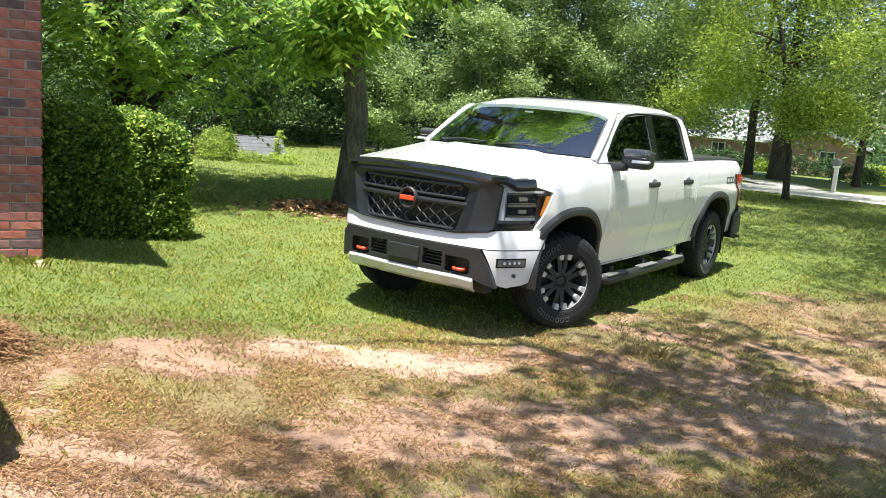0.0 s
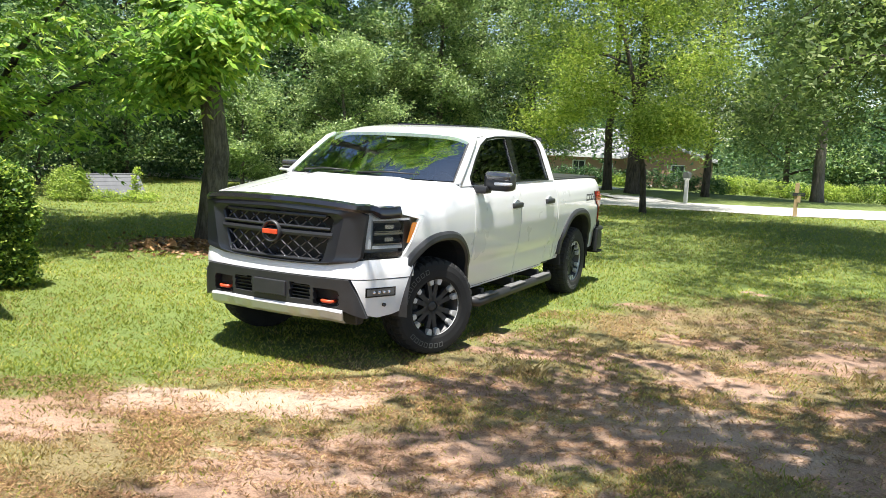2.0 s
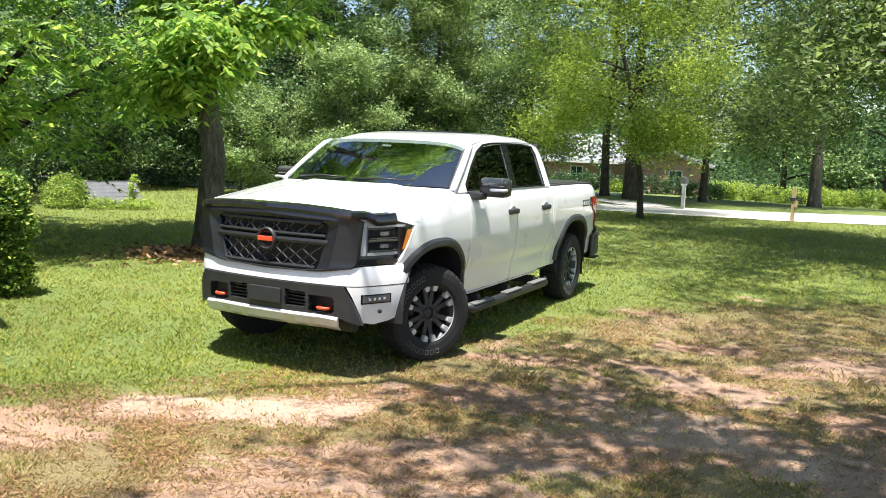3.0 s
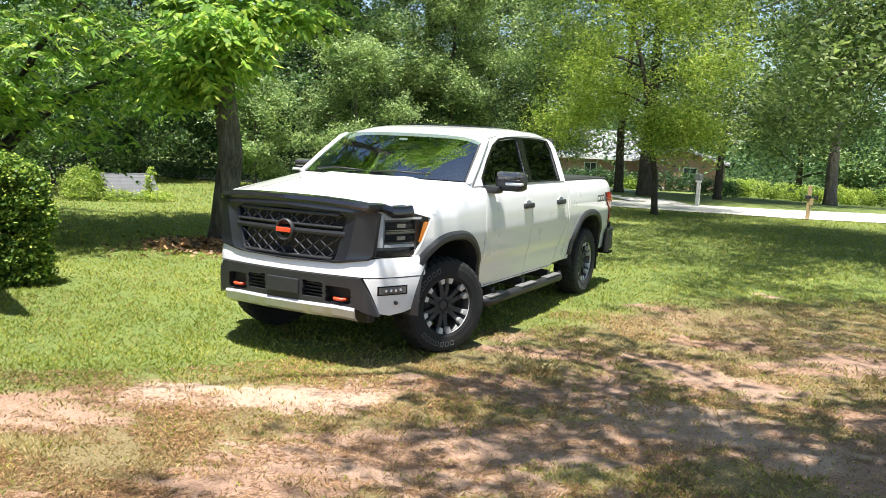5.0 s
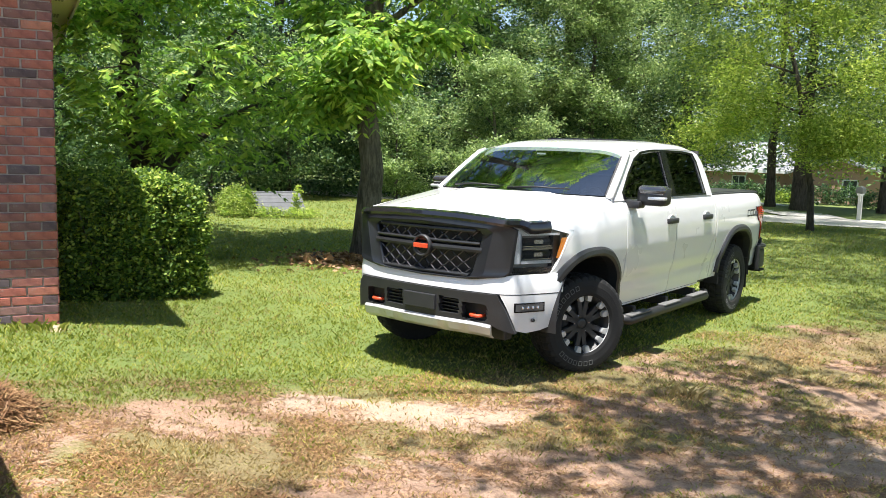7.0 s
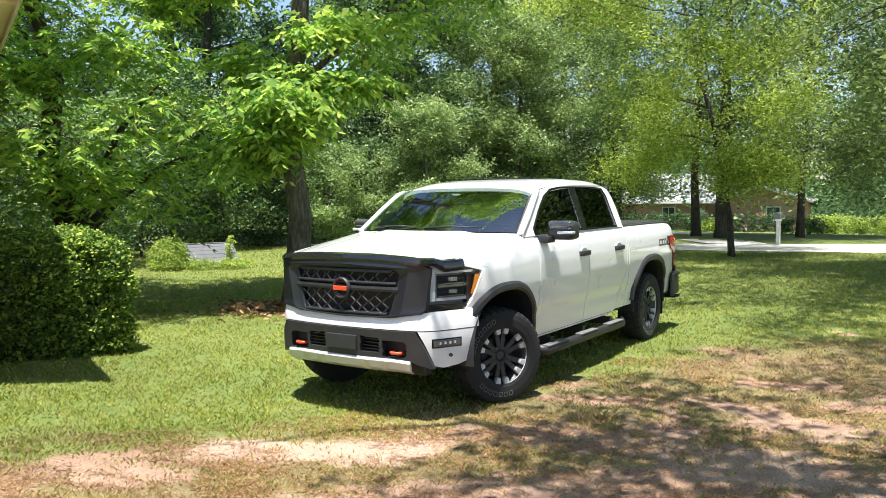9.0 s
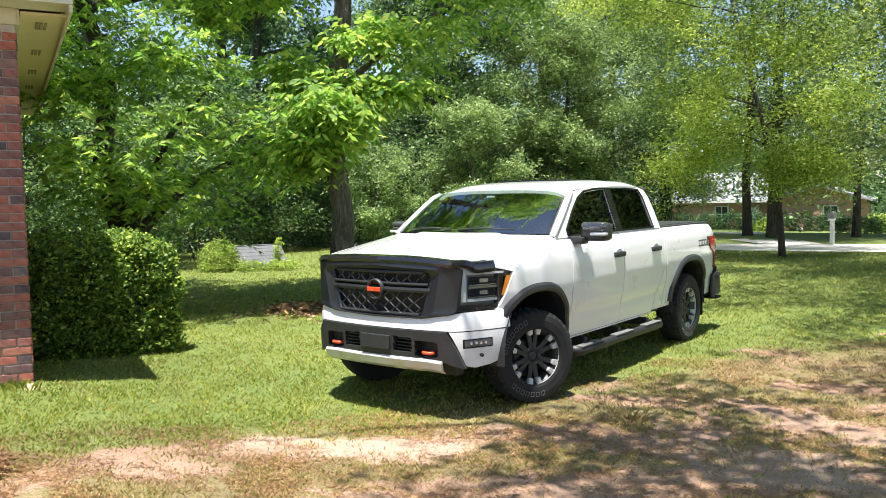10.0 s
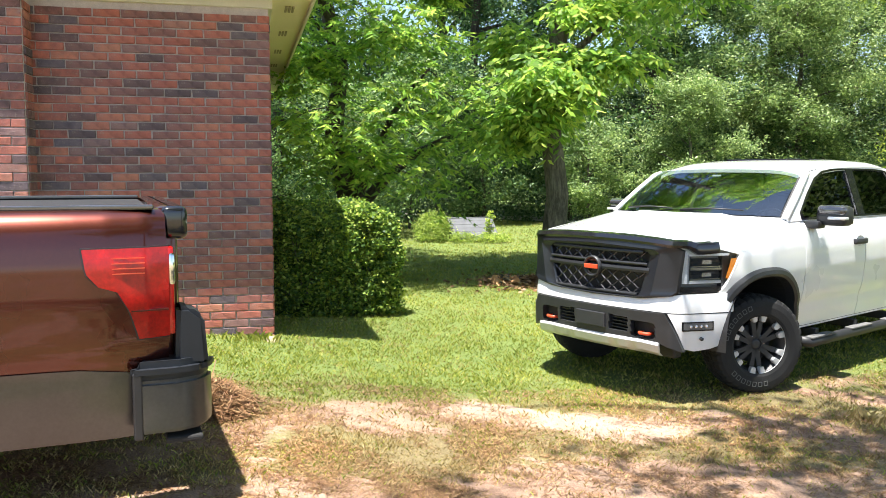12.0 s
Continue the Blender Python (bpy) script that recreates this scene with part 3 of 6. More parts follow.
tree("spreading live oak with long low limbs over the lawn", (8.6, 12.6), 11, 0.45, 6.6, 4.0, 105000, 0.115, LEAF_SILVER, 43, (-0.8, 0.2), BARK_DARK, 12, 30, 0.42, flat=0.22, subs=8, width=0.6, loose=1.1, arms=[(4.4, 168, 6.2, 0.55), (5.2, 188, 6.4, 0.5), (4.2, 205, 6.4, 0.5), (3.8, 218, 6.0, 0.48), (3.6, 196, 5.6, 0.45), (7.4, 190, 8.6, 0.35), (8.0, 208, 9.0, 0.35), (7.8, 172, 8.0, 0.4), (9.2, 212, 9.5, 0.6), (9.2, 198, 9.5, 0.65), (9.0, 190, 9.0, 0.6), (8.4, 200, 6.0, 0.5), (8.6, 165, 6.0, 0.5), (8.2, 182, 8.4, 0.45)])
for bx, by, tall, seed in ((-0.5, 49, 11, 45), (5.0, 46, 12, 46), (10.5, 50, 13, 47), (16.0, 44, 12, 48)):
    tree("dark oak behind the verge bushes", (bx, by), tall, 0.2, 4.6, 1.2, 22000, 0.22, LEAF_OAK, seed, (0, 0), BARK_DARK, 12, 12, 0.6, group="woodland trees", width=0.6, skirt=True)
# the edge of the wood behind the lawn
tree("small grey-green elm at the edge of the wood", (-13.8, 14.6), 3.3, 0.07, 1.35, 0.3, 13000, 0.095, LEAF_GREY, 57, (0, 0), BARK, 10, 12, 0.2, group="woodland trees", flat=0.4, width=0.6)
tree("grey-green elm at the edge of the wood", (-12.5, 18.3), 5.2, 0.10, 1.8, 0.5, 20000, 0.10, LEAF_GREY, 51, (0, 0), BARK, 12, 50, 0.30, group="woodland trees", flat=0.5, width=0.6)
tree("large grey-green elm at the edge of the wood", (-13.0, 26.5), 9.6, 0.2, 3.1, 1.0, 48000, 0.125, LEAF_GREY, 59, (0, 0), BARK, 15, 70, 0.46, group="woodland trees", flat=0.4, width=0.6)
tree("pecan tree with dark forked limbs behind the hedge", (-8.1, 1.75), 12.5, 0.21, 3.7, 3.7, 33000, 0.15, LEAF_PECAN, 53, (-1.6, -0.6), BARK_DARK, 13, 10, 0.36, True, flat=0.25, subs=7, width=0.44, skirt=True, loose=0.9, arms=[(0.9, 62, 3.6, 1.35, 0.62), (1.0, 10, 3.4, 1.2, 0.5), (1.3, -30, 3.0, 1.0, 0.4), (5.0, 20, 3.6, 0.5), (6.0, 60, 3.6, 0.5), (3.3, -45, 1.9, 0.7), (3.8, -10, 2.4, 0.7), (4.0, -85, 2.2, 0.7), (4.6, -50, 2.6, 0.7)])
for bx, by, tall, seed in ((-15.4, 6.6, 4.2, 71), (-17.2, 9.8, 5.0, 72), (-17.5, 13.2, 5.4, 73), (-15.2, 3.6, 4.6, 74), (-17.0, 17.2, 5.6, 75)):
    tree("young leafy tree at the edge of the wood", (bx, by), tall, 0.07, 1.9, 0.4, 8000, 0.13, LEAF_OAK, seed, (0.2, 0), BARK_DARK, 10, 12, 0.3, group="woodland trees", flat=0.4, width=0.6)
WOOD = [(-20, 15, 14, 0.3, 5.0, 61), (-16.8, 22, 15, 0.35, 4.6, 62), (-16.2, 30, 16, 0.4, 5.0, 63), (-11.6, 34, 16, 0.34, 4.6, 64), (-23, 8, 14, 0.35, 5.0, 65), (-16.5, 38, 17, 0.4, 6.0, 66), (-27, 19, 17, 0.4, 6.0, 67), (-21, 29, 18, 0.4, 6.0, 68)]
for bx, by, tall, girth, reach, seed in WOOD:
    tree("tall broadleaf tree in the shaded wood", (bx, by), tall, girth, reach, 2.6, 54000, 0.16, LEAF_GREY if seed in (63, 64) else LEAF_OAK if seed in (62, 67) else LEAF_WOOD_SHADE, seed, (0, 0), BARK_DARK, 14, 85, 0.62, group="woodland trees", flat=0.15, skirt=True, width=0.62, loose=1.1)
r = np.random.RandomState(77)
under = []
for k in range(46):
    f = k / 45
    px, py = -19.5 + 11.5 * f + r.uniform(-1.0, 1.0), 5.5 + 25 * f ** 1.1 + r.uniform(-1, 1.5)
    s = r.uniform(1.1, 2.1)
    under.append((px - 3.4, py + 2.6, s * 0.8, s * 1.2, s * 1.2, s * 1.15))
for k in range(30):
    f = k / 29
    px, py = -25.5 + 15.0 * f + r.uniform(-1.2, 1.2), 6.5 + 26 * f ** 1.1 + r.uniform(-1, 1.5)
    s = r.uniform(1.5, 2.6)
    under.append((px - 3.0, py + 3.0, r.uniform(2.6, 5.2), s, s, s * 1.1))
thicket("undergrowth", "dense shady undergrowth along the wood's edge", "undergrowth", under, 200000, 0.13, LEAF_WOOD_SHADE, 78, width=0.6, kind="stuff")
far = []
for k in range(70):
    a = radians(-22 + 112 * k / 69)
    d = r.uniform(70, 105)
    far.append((4 - d * math.sin(a), -6 + d * math.cos(a), r.uniform(3, 9), r.uniform(5, 8), r.uniform(5, 8), r.uniform(5, 9)))
thicket("far_wood", "distant line of broadleaf woods", "woods", far, 110000, 0.42, LEAF_WOOD_SHADE, 79, spread=0.7, width=0.65, kind="stuff")
# the tree overhead that shades the drive
tree("large shade tree beside the drive", (8.6, -3.3), 13.5, 0.42, 7.2, 6.8, 50000, 0.19, LEAF_OAK, 91, (-0.9, 0.4), BARK, 13, 30, 0.55, flat=0.2, subs=6, loose=1.3, clear=2.15)

# the tree line that closes the view
v, f = [], []
for k in range(181):
    a = radians(-60 + 190 * k / 180)
    d = 140 + 4 * math.sin(k * 0.9)
    x, y = 4 - d * math.sin(a), -6 + d * math.cos(a)
    for z in (-6.0, 2.0, 6.5 + 2.2 * math.sin(k * 0.37) + 1.3 * math.sin(k * 1.13) + 0.8 * math.sin(k * 2.7)):
        v.append((x, y, z))
DISTANT = plain("distant_foliage", (0.035, 0.07, 0.022), (0.10, 0.15, 0.05), 0.12, 0.95, fine=0.9)
tagged(mesh_part("backdrop", v, grid_faces(181, 3), DISTANT), "distant hazy green tree line", "woods", kind="structure")

# ---- road and far verge ----
CONCRETE = plain("pale_road", (0.46, 0.43, 0.39), (0.62, 0.59, 0.54), 0.7, 0.9, bumps=0.3, fine=25)
road_line = [(-60, 8.0, 3.2), (-30, 13.5, 3.2), (-12, 17.2, 3.2), (-4.3, 18.7, 3.3), (-1.4, 19.1, 3.4), (2.1, 19.9, 3.9), (4.5, 21.1, 4.2), (9, 23.6, 4.2), (20, 30, 4.2), (60, 53, 4.2)]
v = []
for x, y, w in road_line:
    v += [(x, y, float(height(x, y)) + 0.02), (x - 0.2 * w, y + w * 0.97, float(height(x, y + w)) + 0.02)]
tagged(mesh_part("road", v, [(2 * i, 2 * i + 2, 2 * i + 3, 2 * i + 1) for i in range(len(road_line) - 1)], CONCRETE, smooth=False), "pale sunlit concrete road past the lawn", "road", kind="structure")
v = [(-3.6, 22.2, 0.025), (-1.6, 22.4, 0.025), (-6.5, 32, -0.1), (-10.5, 32, -0.1), (-10, 50, -1.1), (-15, 50, -1.1)]
v = [(x, y, float(height(x, y)) + 0.03) for x, y, z in v]
tagged(mesh_part("driveway", v, [(0, 1, 2, 3), (3, 2, 4, 5)], CONCRETE, smooth=False), "pale concrete driveway to the far brick house", "driveway", kind="structure")

# ---- the near house ----
ALONG, OUT = Vector((-0.423, -0.906, 0)), Vector((0.906, -0.423, 0))
CORNER = Vector((-2.81, -2.44, 0))
HOUSE = Matrix(((OUT.x, -ALONG.x, 0, CORNER.x), (OUT.y, -ALONG.y, 0, CORNER.y), (0, 0, 1, 0), (0, 0, 0, 1)))
# in the house's own axes: x out of the wall, y towards the corner (0 at the corner), z up


def brick_material(name):
    m, nt, b = shader(name, 0.88)
    info = nt.nodes.new("ShaderNodeObjectInfo")
    where = coords(nt)
    grain, stain = noise_node(nt, 45, 4, 0.65, where), noise_node(nt, 9, 4, 0.65, where)
    col = ramp(nt, info.outputs["Random"], [(0.0, (0.39, 0.125, 0.095)), (0.22, (0.50, 0.165, 0.115)), (0.42, (0.34, 0.13, 0.11)), (0.58, (0.24, 0.125, 0.115)), (0.72, (0.115, 0.080, 0.09)), (0.82, (0.17, 0.14, 0.165)), (0.88, (0.56, 0.23, 0.15)), (1.0, (0.42, 0.145, 0.11))])
    col = blend(nt, 0.85, col, ramp(nt, stain, [(0.28, (0.36, 0.36, 0.38)), (0.48, (0.85, 0.80, 0.80)), (0.7, (1.35, 1.22, 1.15))]), "MULTIPLY")
    broad = noise_node(nt, 2.2, 4, 0.6, where)
    col = blend(nt, ramp(nt, broad, [(0.42, (0, 0, 0)), (0.75, (0.45, 0.45, 0.45))]), col, (0.13, 0.092, 0.095))
    col = blend(nt, ramp(nt, grain, [(0.58, (0, 0, 0)), (0.76, (0.6, 0.6, 0.6))]), col, (0.40, 0.32, 0.28))
    smear = noise_node(nt, 15, 5, 0.7, where, (1, 0.55, 1.2))
    col = blend(nt, ramp(nt, smear, [(0.6, (0, 0, 0)), (0.72, (0.5, 0.5, 0.5))]), col, (0.42, 0.35, 0.32))
    nt.links.new(col, b.inputs["Base Color"])
    bump(nt, b, grain, 0.8, 0.01)
    return m


BRICK = brick_material("brick")
MORTAR = plain("mortar", (0.40, 0.34, 0.325), (0.64, 0.56, 0.54), 11, 0.95, bumps=0.5, fine=70)
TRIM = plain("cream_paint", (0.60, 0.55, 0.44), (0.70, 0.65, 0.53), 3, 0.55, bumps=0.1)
# Eave paint made yellower and lighter to carry light bounced off the ground.
SOFFIT_LIT = plain("lit_soffit_paint", (0.74, 0.65, 0.40), (0.80, 0.71, 0.46), 2.5, 0.6)
SHINGLE = plain("shingle", (0.13, 0.125, 0.12), (0.22, 0.21, 0.20), 6, 0.95, bumps=0.6, fine=30)
# Solid slot boxes; the shade inside the slots is put into this colour.
VENT = plain("shadowed_vent", (0.30, 0.25, 0.15), (0.38, 0.32, 0.19), 9, 0.7)
DARK = plain("black_plastic", (0.012, 0.012, 0.013), (0.022, 0.022, 0.024), 8, 0.5)
house = empty("brick_house", "red-brown brick house with cream eaves beside the drive", "house")
house.matrix_basis = HOUSE
TOP, FOOT = 3.36, -0.1
part("wall", box(-0.35, -9.0, FOOT, -0.014, -0.014, TOP), MORTAR, house, "mortar-bedded brick wall")
part("wall", box(-9.2, -0.36, FOOT, -0.36, -0.014, TOP), MORTAR, house)
part("wall", box(-0.013, -4.6, FOOT, 0.266, -2.114, TOP), MORTAR, house, "projecting brick pier")
part("frieze_board", box(-0.02, -9.0, TOP, 0.035, 0.0, TOP + 0.14, 0.006), TRIM, house, "cream frieze board")
part("frieze_board", box(-9.2, -0.02, TOP, -0.0, 0.03, TOP + 0.14, 0.006), TRIM, house)
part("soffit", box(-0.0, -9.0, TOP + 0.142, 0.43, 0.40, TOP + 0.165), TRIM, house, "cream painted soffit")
part("soffit", box(-9.2, 0.036, TOP + 0.10, -0.02, 0.40, TOP + 0.128), SOFFIT_LIT, house, "cream soffit with warm bounced light in its colour")
part("fascia", box(0.43, -9.0, TOP + 0.12, 0.455, 0.43, TOP + 0.32, 0.005), TRIM, house, "white fascia board")
part("fascia", box(-9.2, 0.40, TOP + 0.06, 0.43, 0.43, TOP + 0.27, 0.005), TRIM, house)
top = [(0.49, 0.46, 0.31), (0.49, -9.1, 0.31), (-4.4, -9.1, 2.0), (-4.4, -4.3, 2.0), (-9.3, 0.46, 0.31), (-9.3, -9.1, 0.31)]
hip = [(x, y, TOP + z) for x, y, z in top] + [(x, y, TOP + z - 0.07) for x, y, z in top]
hip_faces = [(0, 1, 2, 3), (0, 3, 4), (4, 3, 2, 5)]
mesh_part("roof", hip, hip_faces + [tuple(i + 6 for i in f)[::-1] for f in hip_faces] + [(0, 6, 7, 1), (0, 4, 10, 6), (4, 5, 11, 10)], SHINGLE, house, "grey shingle hip roof", False)
part("wall", box(-9.2, -9.0, FOOT, -8.9, -0.36, TOP), MORTAR, house)
part("wall", box(-8.9, -9.0, FOOT, -0.36, -8.7, TOP), MORTAR, house)
for k in range(6):
    bm = bmesh.new()
    for j in range(3):
        box(-0.62 - 1.5 * k, 0.17 + 0.035 * j, TOP + 0.088, -0.32 - 1.5 * k, 0.192 + 0.035 * j, TOP + 0.099, bm=bm)
    part("soffit_vent", bm, VENT, house, "slotted soffit vent")

# ---- hedge, stump, straw ----
r = np.random.RandomState(5)
hx, hy = Vector((-0.05, -1.0)), Vector((-1.0, 0.05))
c0 = Vector((-3.78, -0.12))


def hedge_points(count, seed):
    """A clipped block with rounded shoulders, 1.75 long, 1.3 deep, 1.35 high, slightly uneven."""
    r = np.random.RandomState(seed)
    L, W, T = 1.75, 1.3, 1.33
    pts = []
    areas = np.array([L * T, L * T, W * T, W * T, L * W * 1.3])
    for k, n in enumerate((count * areas / areas.sum()).astype(int)):
        a, b, e = r.uniform(0, 1, n), r.uniform(0, 1, n), r.uniform(-0.16, 0.05, n)
        if k < 2:
            p = np.stack([a * L, np.where(k == 0, -e, W + e) * np.ones(n), b * T], -1)
        elif k < 4:
            p = np.stack([np.where(k == 2, -e, L + e) * np.ones(n), a * W, b * T], -1)
        else:
            p = np.stack([a * L, b * W, T + e], -1)
        pts.append(p)
    p = np.concatenate(pts)
    mid = np.array([L / 2, W / 2, 0])
    q = (p - mid) / np.array([L / 2, W / 2, T])
    round_ = 1 - 0.10 * np.clip(np.abs(q[:, 0]) ** 4 + np.abs(q[:, 1]) ** 4 + np.abs(q[:, 2]) ** 5 - 1, 0, 2)
    p = mid + (p - mid) * round_[:, None]
    p += 0.05 * np.stack([wave_noise(p[:, 1] + p[:, 2], p[:, 2] * 1.3, 4, 0.8), wave_noise(p[:, 0], p[:, 2], 6, 0.8), wave_noise(p[:, 0], p[:, 1], 8, 0.7)], -1)
    return p


p = hedge_points(6400, 8)
w = np.stack([c0.x + p[:, 0] * hx.x + p[:, 1] * hy.x, c0.y + p[:, 0] * hx.y + p[:, 1] * hy.y, p[:, 2] + 0.06], -1)
v, f = clumps(w, 9, 0.045, 0.056, 9, 0.62)
hedge = empty("hedge", "clipped leafy hedge block beside the house wall", "hedge")
mesh_fast("foliage", v, f, LEAF_HEDGE, hedge)
stems = []
for k in range(26):
    a, b = r.uniform(0.15, 1.6), r.uniform(0.15, 1.15)
    s = Vector((c0.x + a * hx.x + b * hy.x, c0.y + a * hx.y + b * hy.y, 0.0))
    stems.append(tube(bent(r, s, (r.uniform(-0.25, 0.25), r.uniform(-0.25, 0.25), 1), 1.15, 5, 0.12), [0.016, 0.014, 0.012, 0.01, 0.007, 0.004], 5))
v, f = joined(*stems)
mesh_part("stem", v, f, BARK, hedge, "woody hedge stems")

# ---- pickup trucks ----
WHITE = plain("white_paint", (0.77, 0.77, 0.765), (0.81, 0.81, 0.805), 2, 0.28, coat=1.0)
MAROON = plain("maroon_paint", (0.07, 0.014, 0.009), (0.095, 0.019, 0.011), 2, 0.27, 0.8, coat=1.0)
PEWTER = plain("pewter_paint", (0.07, 0.072, 0.08), (0.10, 0.102, 0.11), 3, 0.33, 0.8, coat=0.4)
NAVY = plain("dark_step_rubber", (0.006, 0.008, 0.012), (0.011, 0.014, 0.02), 9, 0.5, bumps=0.1, fine=200)
SATIN = plain("satin_black_paint", (0.013, 0.015, 0.020), (0.019, 0.022, 0.028), 5, 0.38, 0.1, coat=0.2)
MESH = plain("dark_grille_mesh", (0.055, 0.055, 0.06), (0.085, 0.085, 0.09), 9, 0.22, 0.8)
BRIGHT = plain("bright_lamp_trim", (0.74, 0.75, 0.77), (0.82, 0.83, 0.85), 15, 0.3, 0.25)
CHARCOAL = plain("charcoal_plastic", (0.02, 0.021, 0.023), (0.034, 0.035, 0.038), 9, 0.42, bumps=0.12, fine=220)
GLOSSY = plain("smoked_acrylic", (0.006, 0.006, 0.008), (0.011, 0.011, 0.014), 4, 0.12, coat=0.6)
RUBBER = plain("tyre_rubber", (0.010, 0.010, 0.010), (0.020, 0.0195, 0.019), 12, 0.85, bumps=0.4, fine=140)
LETTER = plain("tyre_letter", (0.09, 0.09, 0.088), (0.15, 0.15, 0.145), 14, 0.8)
SILVER = plain("satin_silver", (0.56, 0.56, 0.56), (0.66, 0.66, 0.66), 6, 0.36, 0.4)
MACHINED = plain("machined_alloy", (0.58, 0.58, 0.58), (0.68, 0.68, 0.68), 18, 0.32, 0.35)
GUNMETAL = plain("gunmetal", (0.14, 0.14, 0.145), (0.20, 0.20, 0.205), 12, 0.3, 0.7)
CHROME = plain("chrome", (0.72, 0.72, 0.73), (0.80, 0.80, 0.81), 5, 0.08, 1.0)
RED_HOOK = plain("orange_red_paint", (0.62, 0.06, 0.02), (0.72, 0.09, 0.03), 8, 0.42)
# Wide dark-to-bright mottling paints the lens's inner depth into its red.
RED_LENS = plain("red_lens", (0.15, 0.001, 0.001), (0.60, 0.006, 0.003), 6, 0.25, coat=0.3)
AMBER = plain("amber_lens", (0.72, 0.22, 0.02), (0.85, 0.30, 0.03), 9, 0.2, coat=0.6)
CAP = plain("grey_gloss", (0.10, 0.10, 0.105), (0.14, 0.14, 0.145), 5, 0.12, 0.6, coat=1.0)
LAMP = plain("lamp_reflector", (0.45, 0.46, 0.48), (0.62, 0.63, 0.65), 20, 0.2, 0.8)
CLOTH = plain("dark_upholstery", (0.04, 0.04, 0.042), (0.07, 0.07, 0.072), 10, 0.9, bumps=0.3)
DASH = plain("grey_dashboard", (0.10, 0.10, 0.098), (0.15, 0.15, 0.145), 6, 0.7, bumps=0.2)
STICKER = plain("white_label", (0.70, 0.72, 0.74), (0.80, 0.82, 0.84), 9, 0.6)
WINDSHIELD = dark_glass("windshield_glass", (0.58, 0.72, 0.70), 2.8)
TINTED = dark_glass("tinted_glass", (0.05, 0.053, 0.056), 1.45)
LENS = dark_glass("clear_lens", (0.88, 0.90, 0.92), 1.45)

# the front end seen from above: x across, y ahead
_x = np.linspace(-1.05, 1.05, 1601)
_y = np.interp(np.abs(_x), [0, 0.2, 0.4, 0.6, 0.71, 0.79, 0.88, 0.94, 0.975, 0.99, 1.05], [-0.95, -0.945, -0.928, -0.90, -0.872, -0.79, -0.60, -0.45, -0.33, -0.2, 0.35])
_k = np.exp(-np.linspace(-2.2, 2.2, 61) ** 2)
_y = np.convolve(np.pad(_y, 30, "edge"), _k / _k.sum(), "valid")
_s = np.concatenate([[0], np.cumsum(np.hypot(np.diff(_x), np.diff(_y)))])
_s -= _s[800]


def nose(s, off=0.0):
    """A point of the front curve at the signed arc length s, moved out by off."""
    x, y = np.interp(s, _s, _x), np.interp(s, _s, _y)
    x2, y2 = np.interp(s + 0.01, _s, _x), np.interp(s + 0.01, _s, _y)
    t = np.array([x2 - x, y2 - y])
    t /= np.hypot(*t)
    return x + t[1] * off, y - t[0] * off


def arc(x):
    return float(np.interp(x, _x, _s))


def rolled(verts, faces, depth, way):
    """A bmesh of a panel with its open edges turned in by depth."""
    bm = bmesh.new()
    vs = [bm.verts.new(tuple(p)) for p in verts]
    for f in faces:
        try:
            bm.faces.new([vs[i] for i in f])
        except ValueError:
            pass
    for v in [v for v in bm.verts if not v.link_faces]:
        bm.verts.remove(v)
    edges = [e for e in bm.edges if e.is_boundary]
    out = bmesh.ops.extrude_edge_only(bm, edges=edges)["geom"]
    for v in out:
        if isinstance(v, bmesh.types.BMVert):
            v.co += Vector(way(v.co)) * depth
    return bm


def front_panel(name, s0, s1, z0, z1, material, parent, label="", nu=40, nv=8, off=lambda u, v: 0.0, depth=0.03, holes=()):
    """A panel on the front curve: s0, s1 as functions of height; z0, z1 as functions of arc length. holes: (sa, sb, za, zb)."""
    zs = sorted({round(v, 4) for v in np.linspace(0, 1, nv)})
    us = np.linspace(0, 1, nu)
    verts = []
    for u in us:
        zm = (z0(s0(0.7) + (s1(0.7) - s0(0.7)) * u) + z1(s0(0.7) + (s1(0.7) - s0(0.7)) * u)) / 2
        sm = s0(zm) + (s1(zm) - s0(zm)) * u
        a, b = z0(sm), z1(sm)
        for v in zs:
            z = a + (b - a) * v
            s = s0(z) + (s1(z) - s0(z)) * u
            x, y = nose(s, off(u, v))
            verts.append((x, y, z))
    nv = len(zs)

    def keep(i, j):
        c = sum((np.array(verts[k]) for k in (i * nv + j, (i + 1) * nv + j, (i + 1) * nv + j + 1, i * nv + j + 1)), np.zeros(3)) / 4
        return not any(xa < c[0] < xb and za < c[2] < zb for xa, xb, za, zb in holes)
    bm = rolled(verts, grid_faces(nu, nv, keep), depth, lambda c: (-0.35 * c.x, 1.0, 0))
    return part(name, bm, material, parent, label, True)


def ring(outer, inner, steps, material, name, parent, label=""):
    """A frame between two closed outlines in (x, z), laid on the front curve; steps: (blend, off) from the outer edge in."""
    n = len(outer)
    verts, faces = [], []
    for f, off in steps:
        for (a, b), (c, d) in zip(outer, inner):
            x, z = a + (c - a) * f, b + (d - b) * f
            px, py = nose(arc(x), off)
            verts.append((px, py, z))
    for k in range(len(steps) - 1):
        for i in range(n):
            j = (i + 1) % n
            faces.append((k * n + i, k * n + j, (k + 1) * n + j, (k + 1) * n + i))
    ob = mesh_part(name, verts, faces, material, parent, label)
    ob.data.set_sharp_from_angle(angle=radians(25))
    return ob


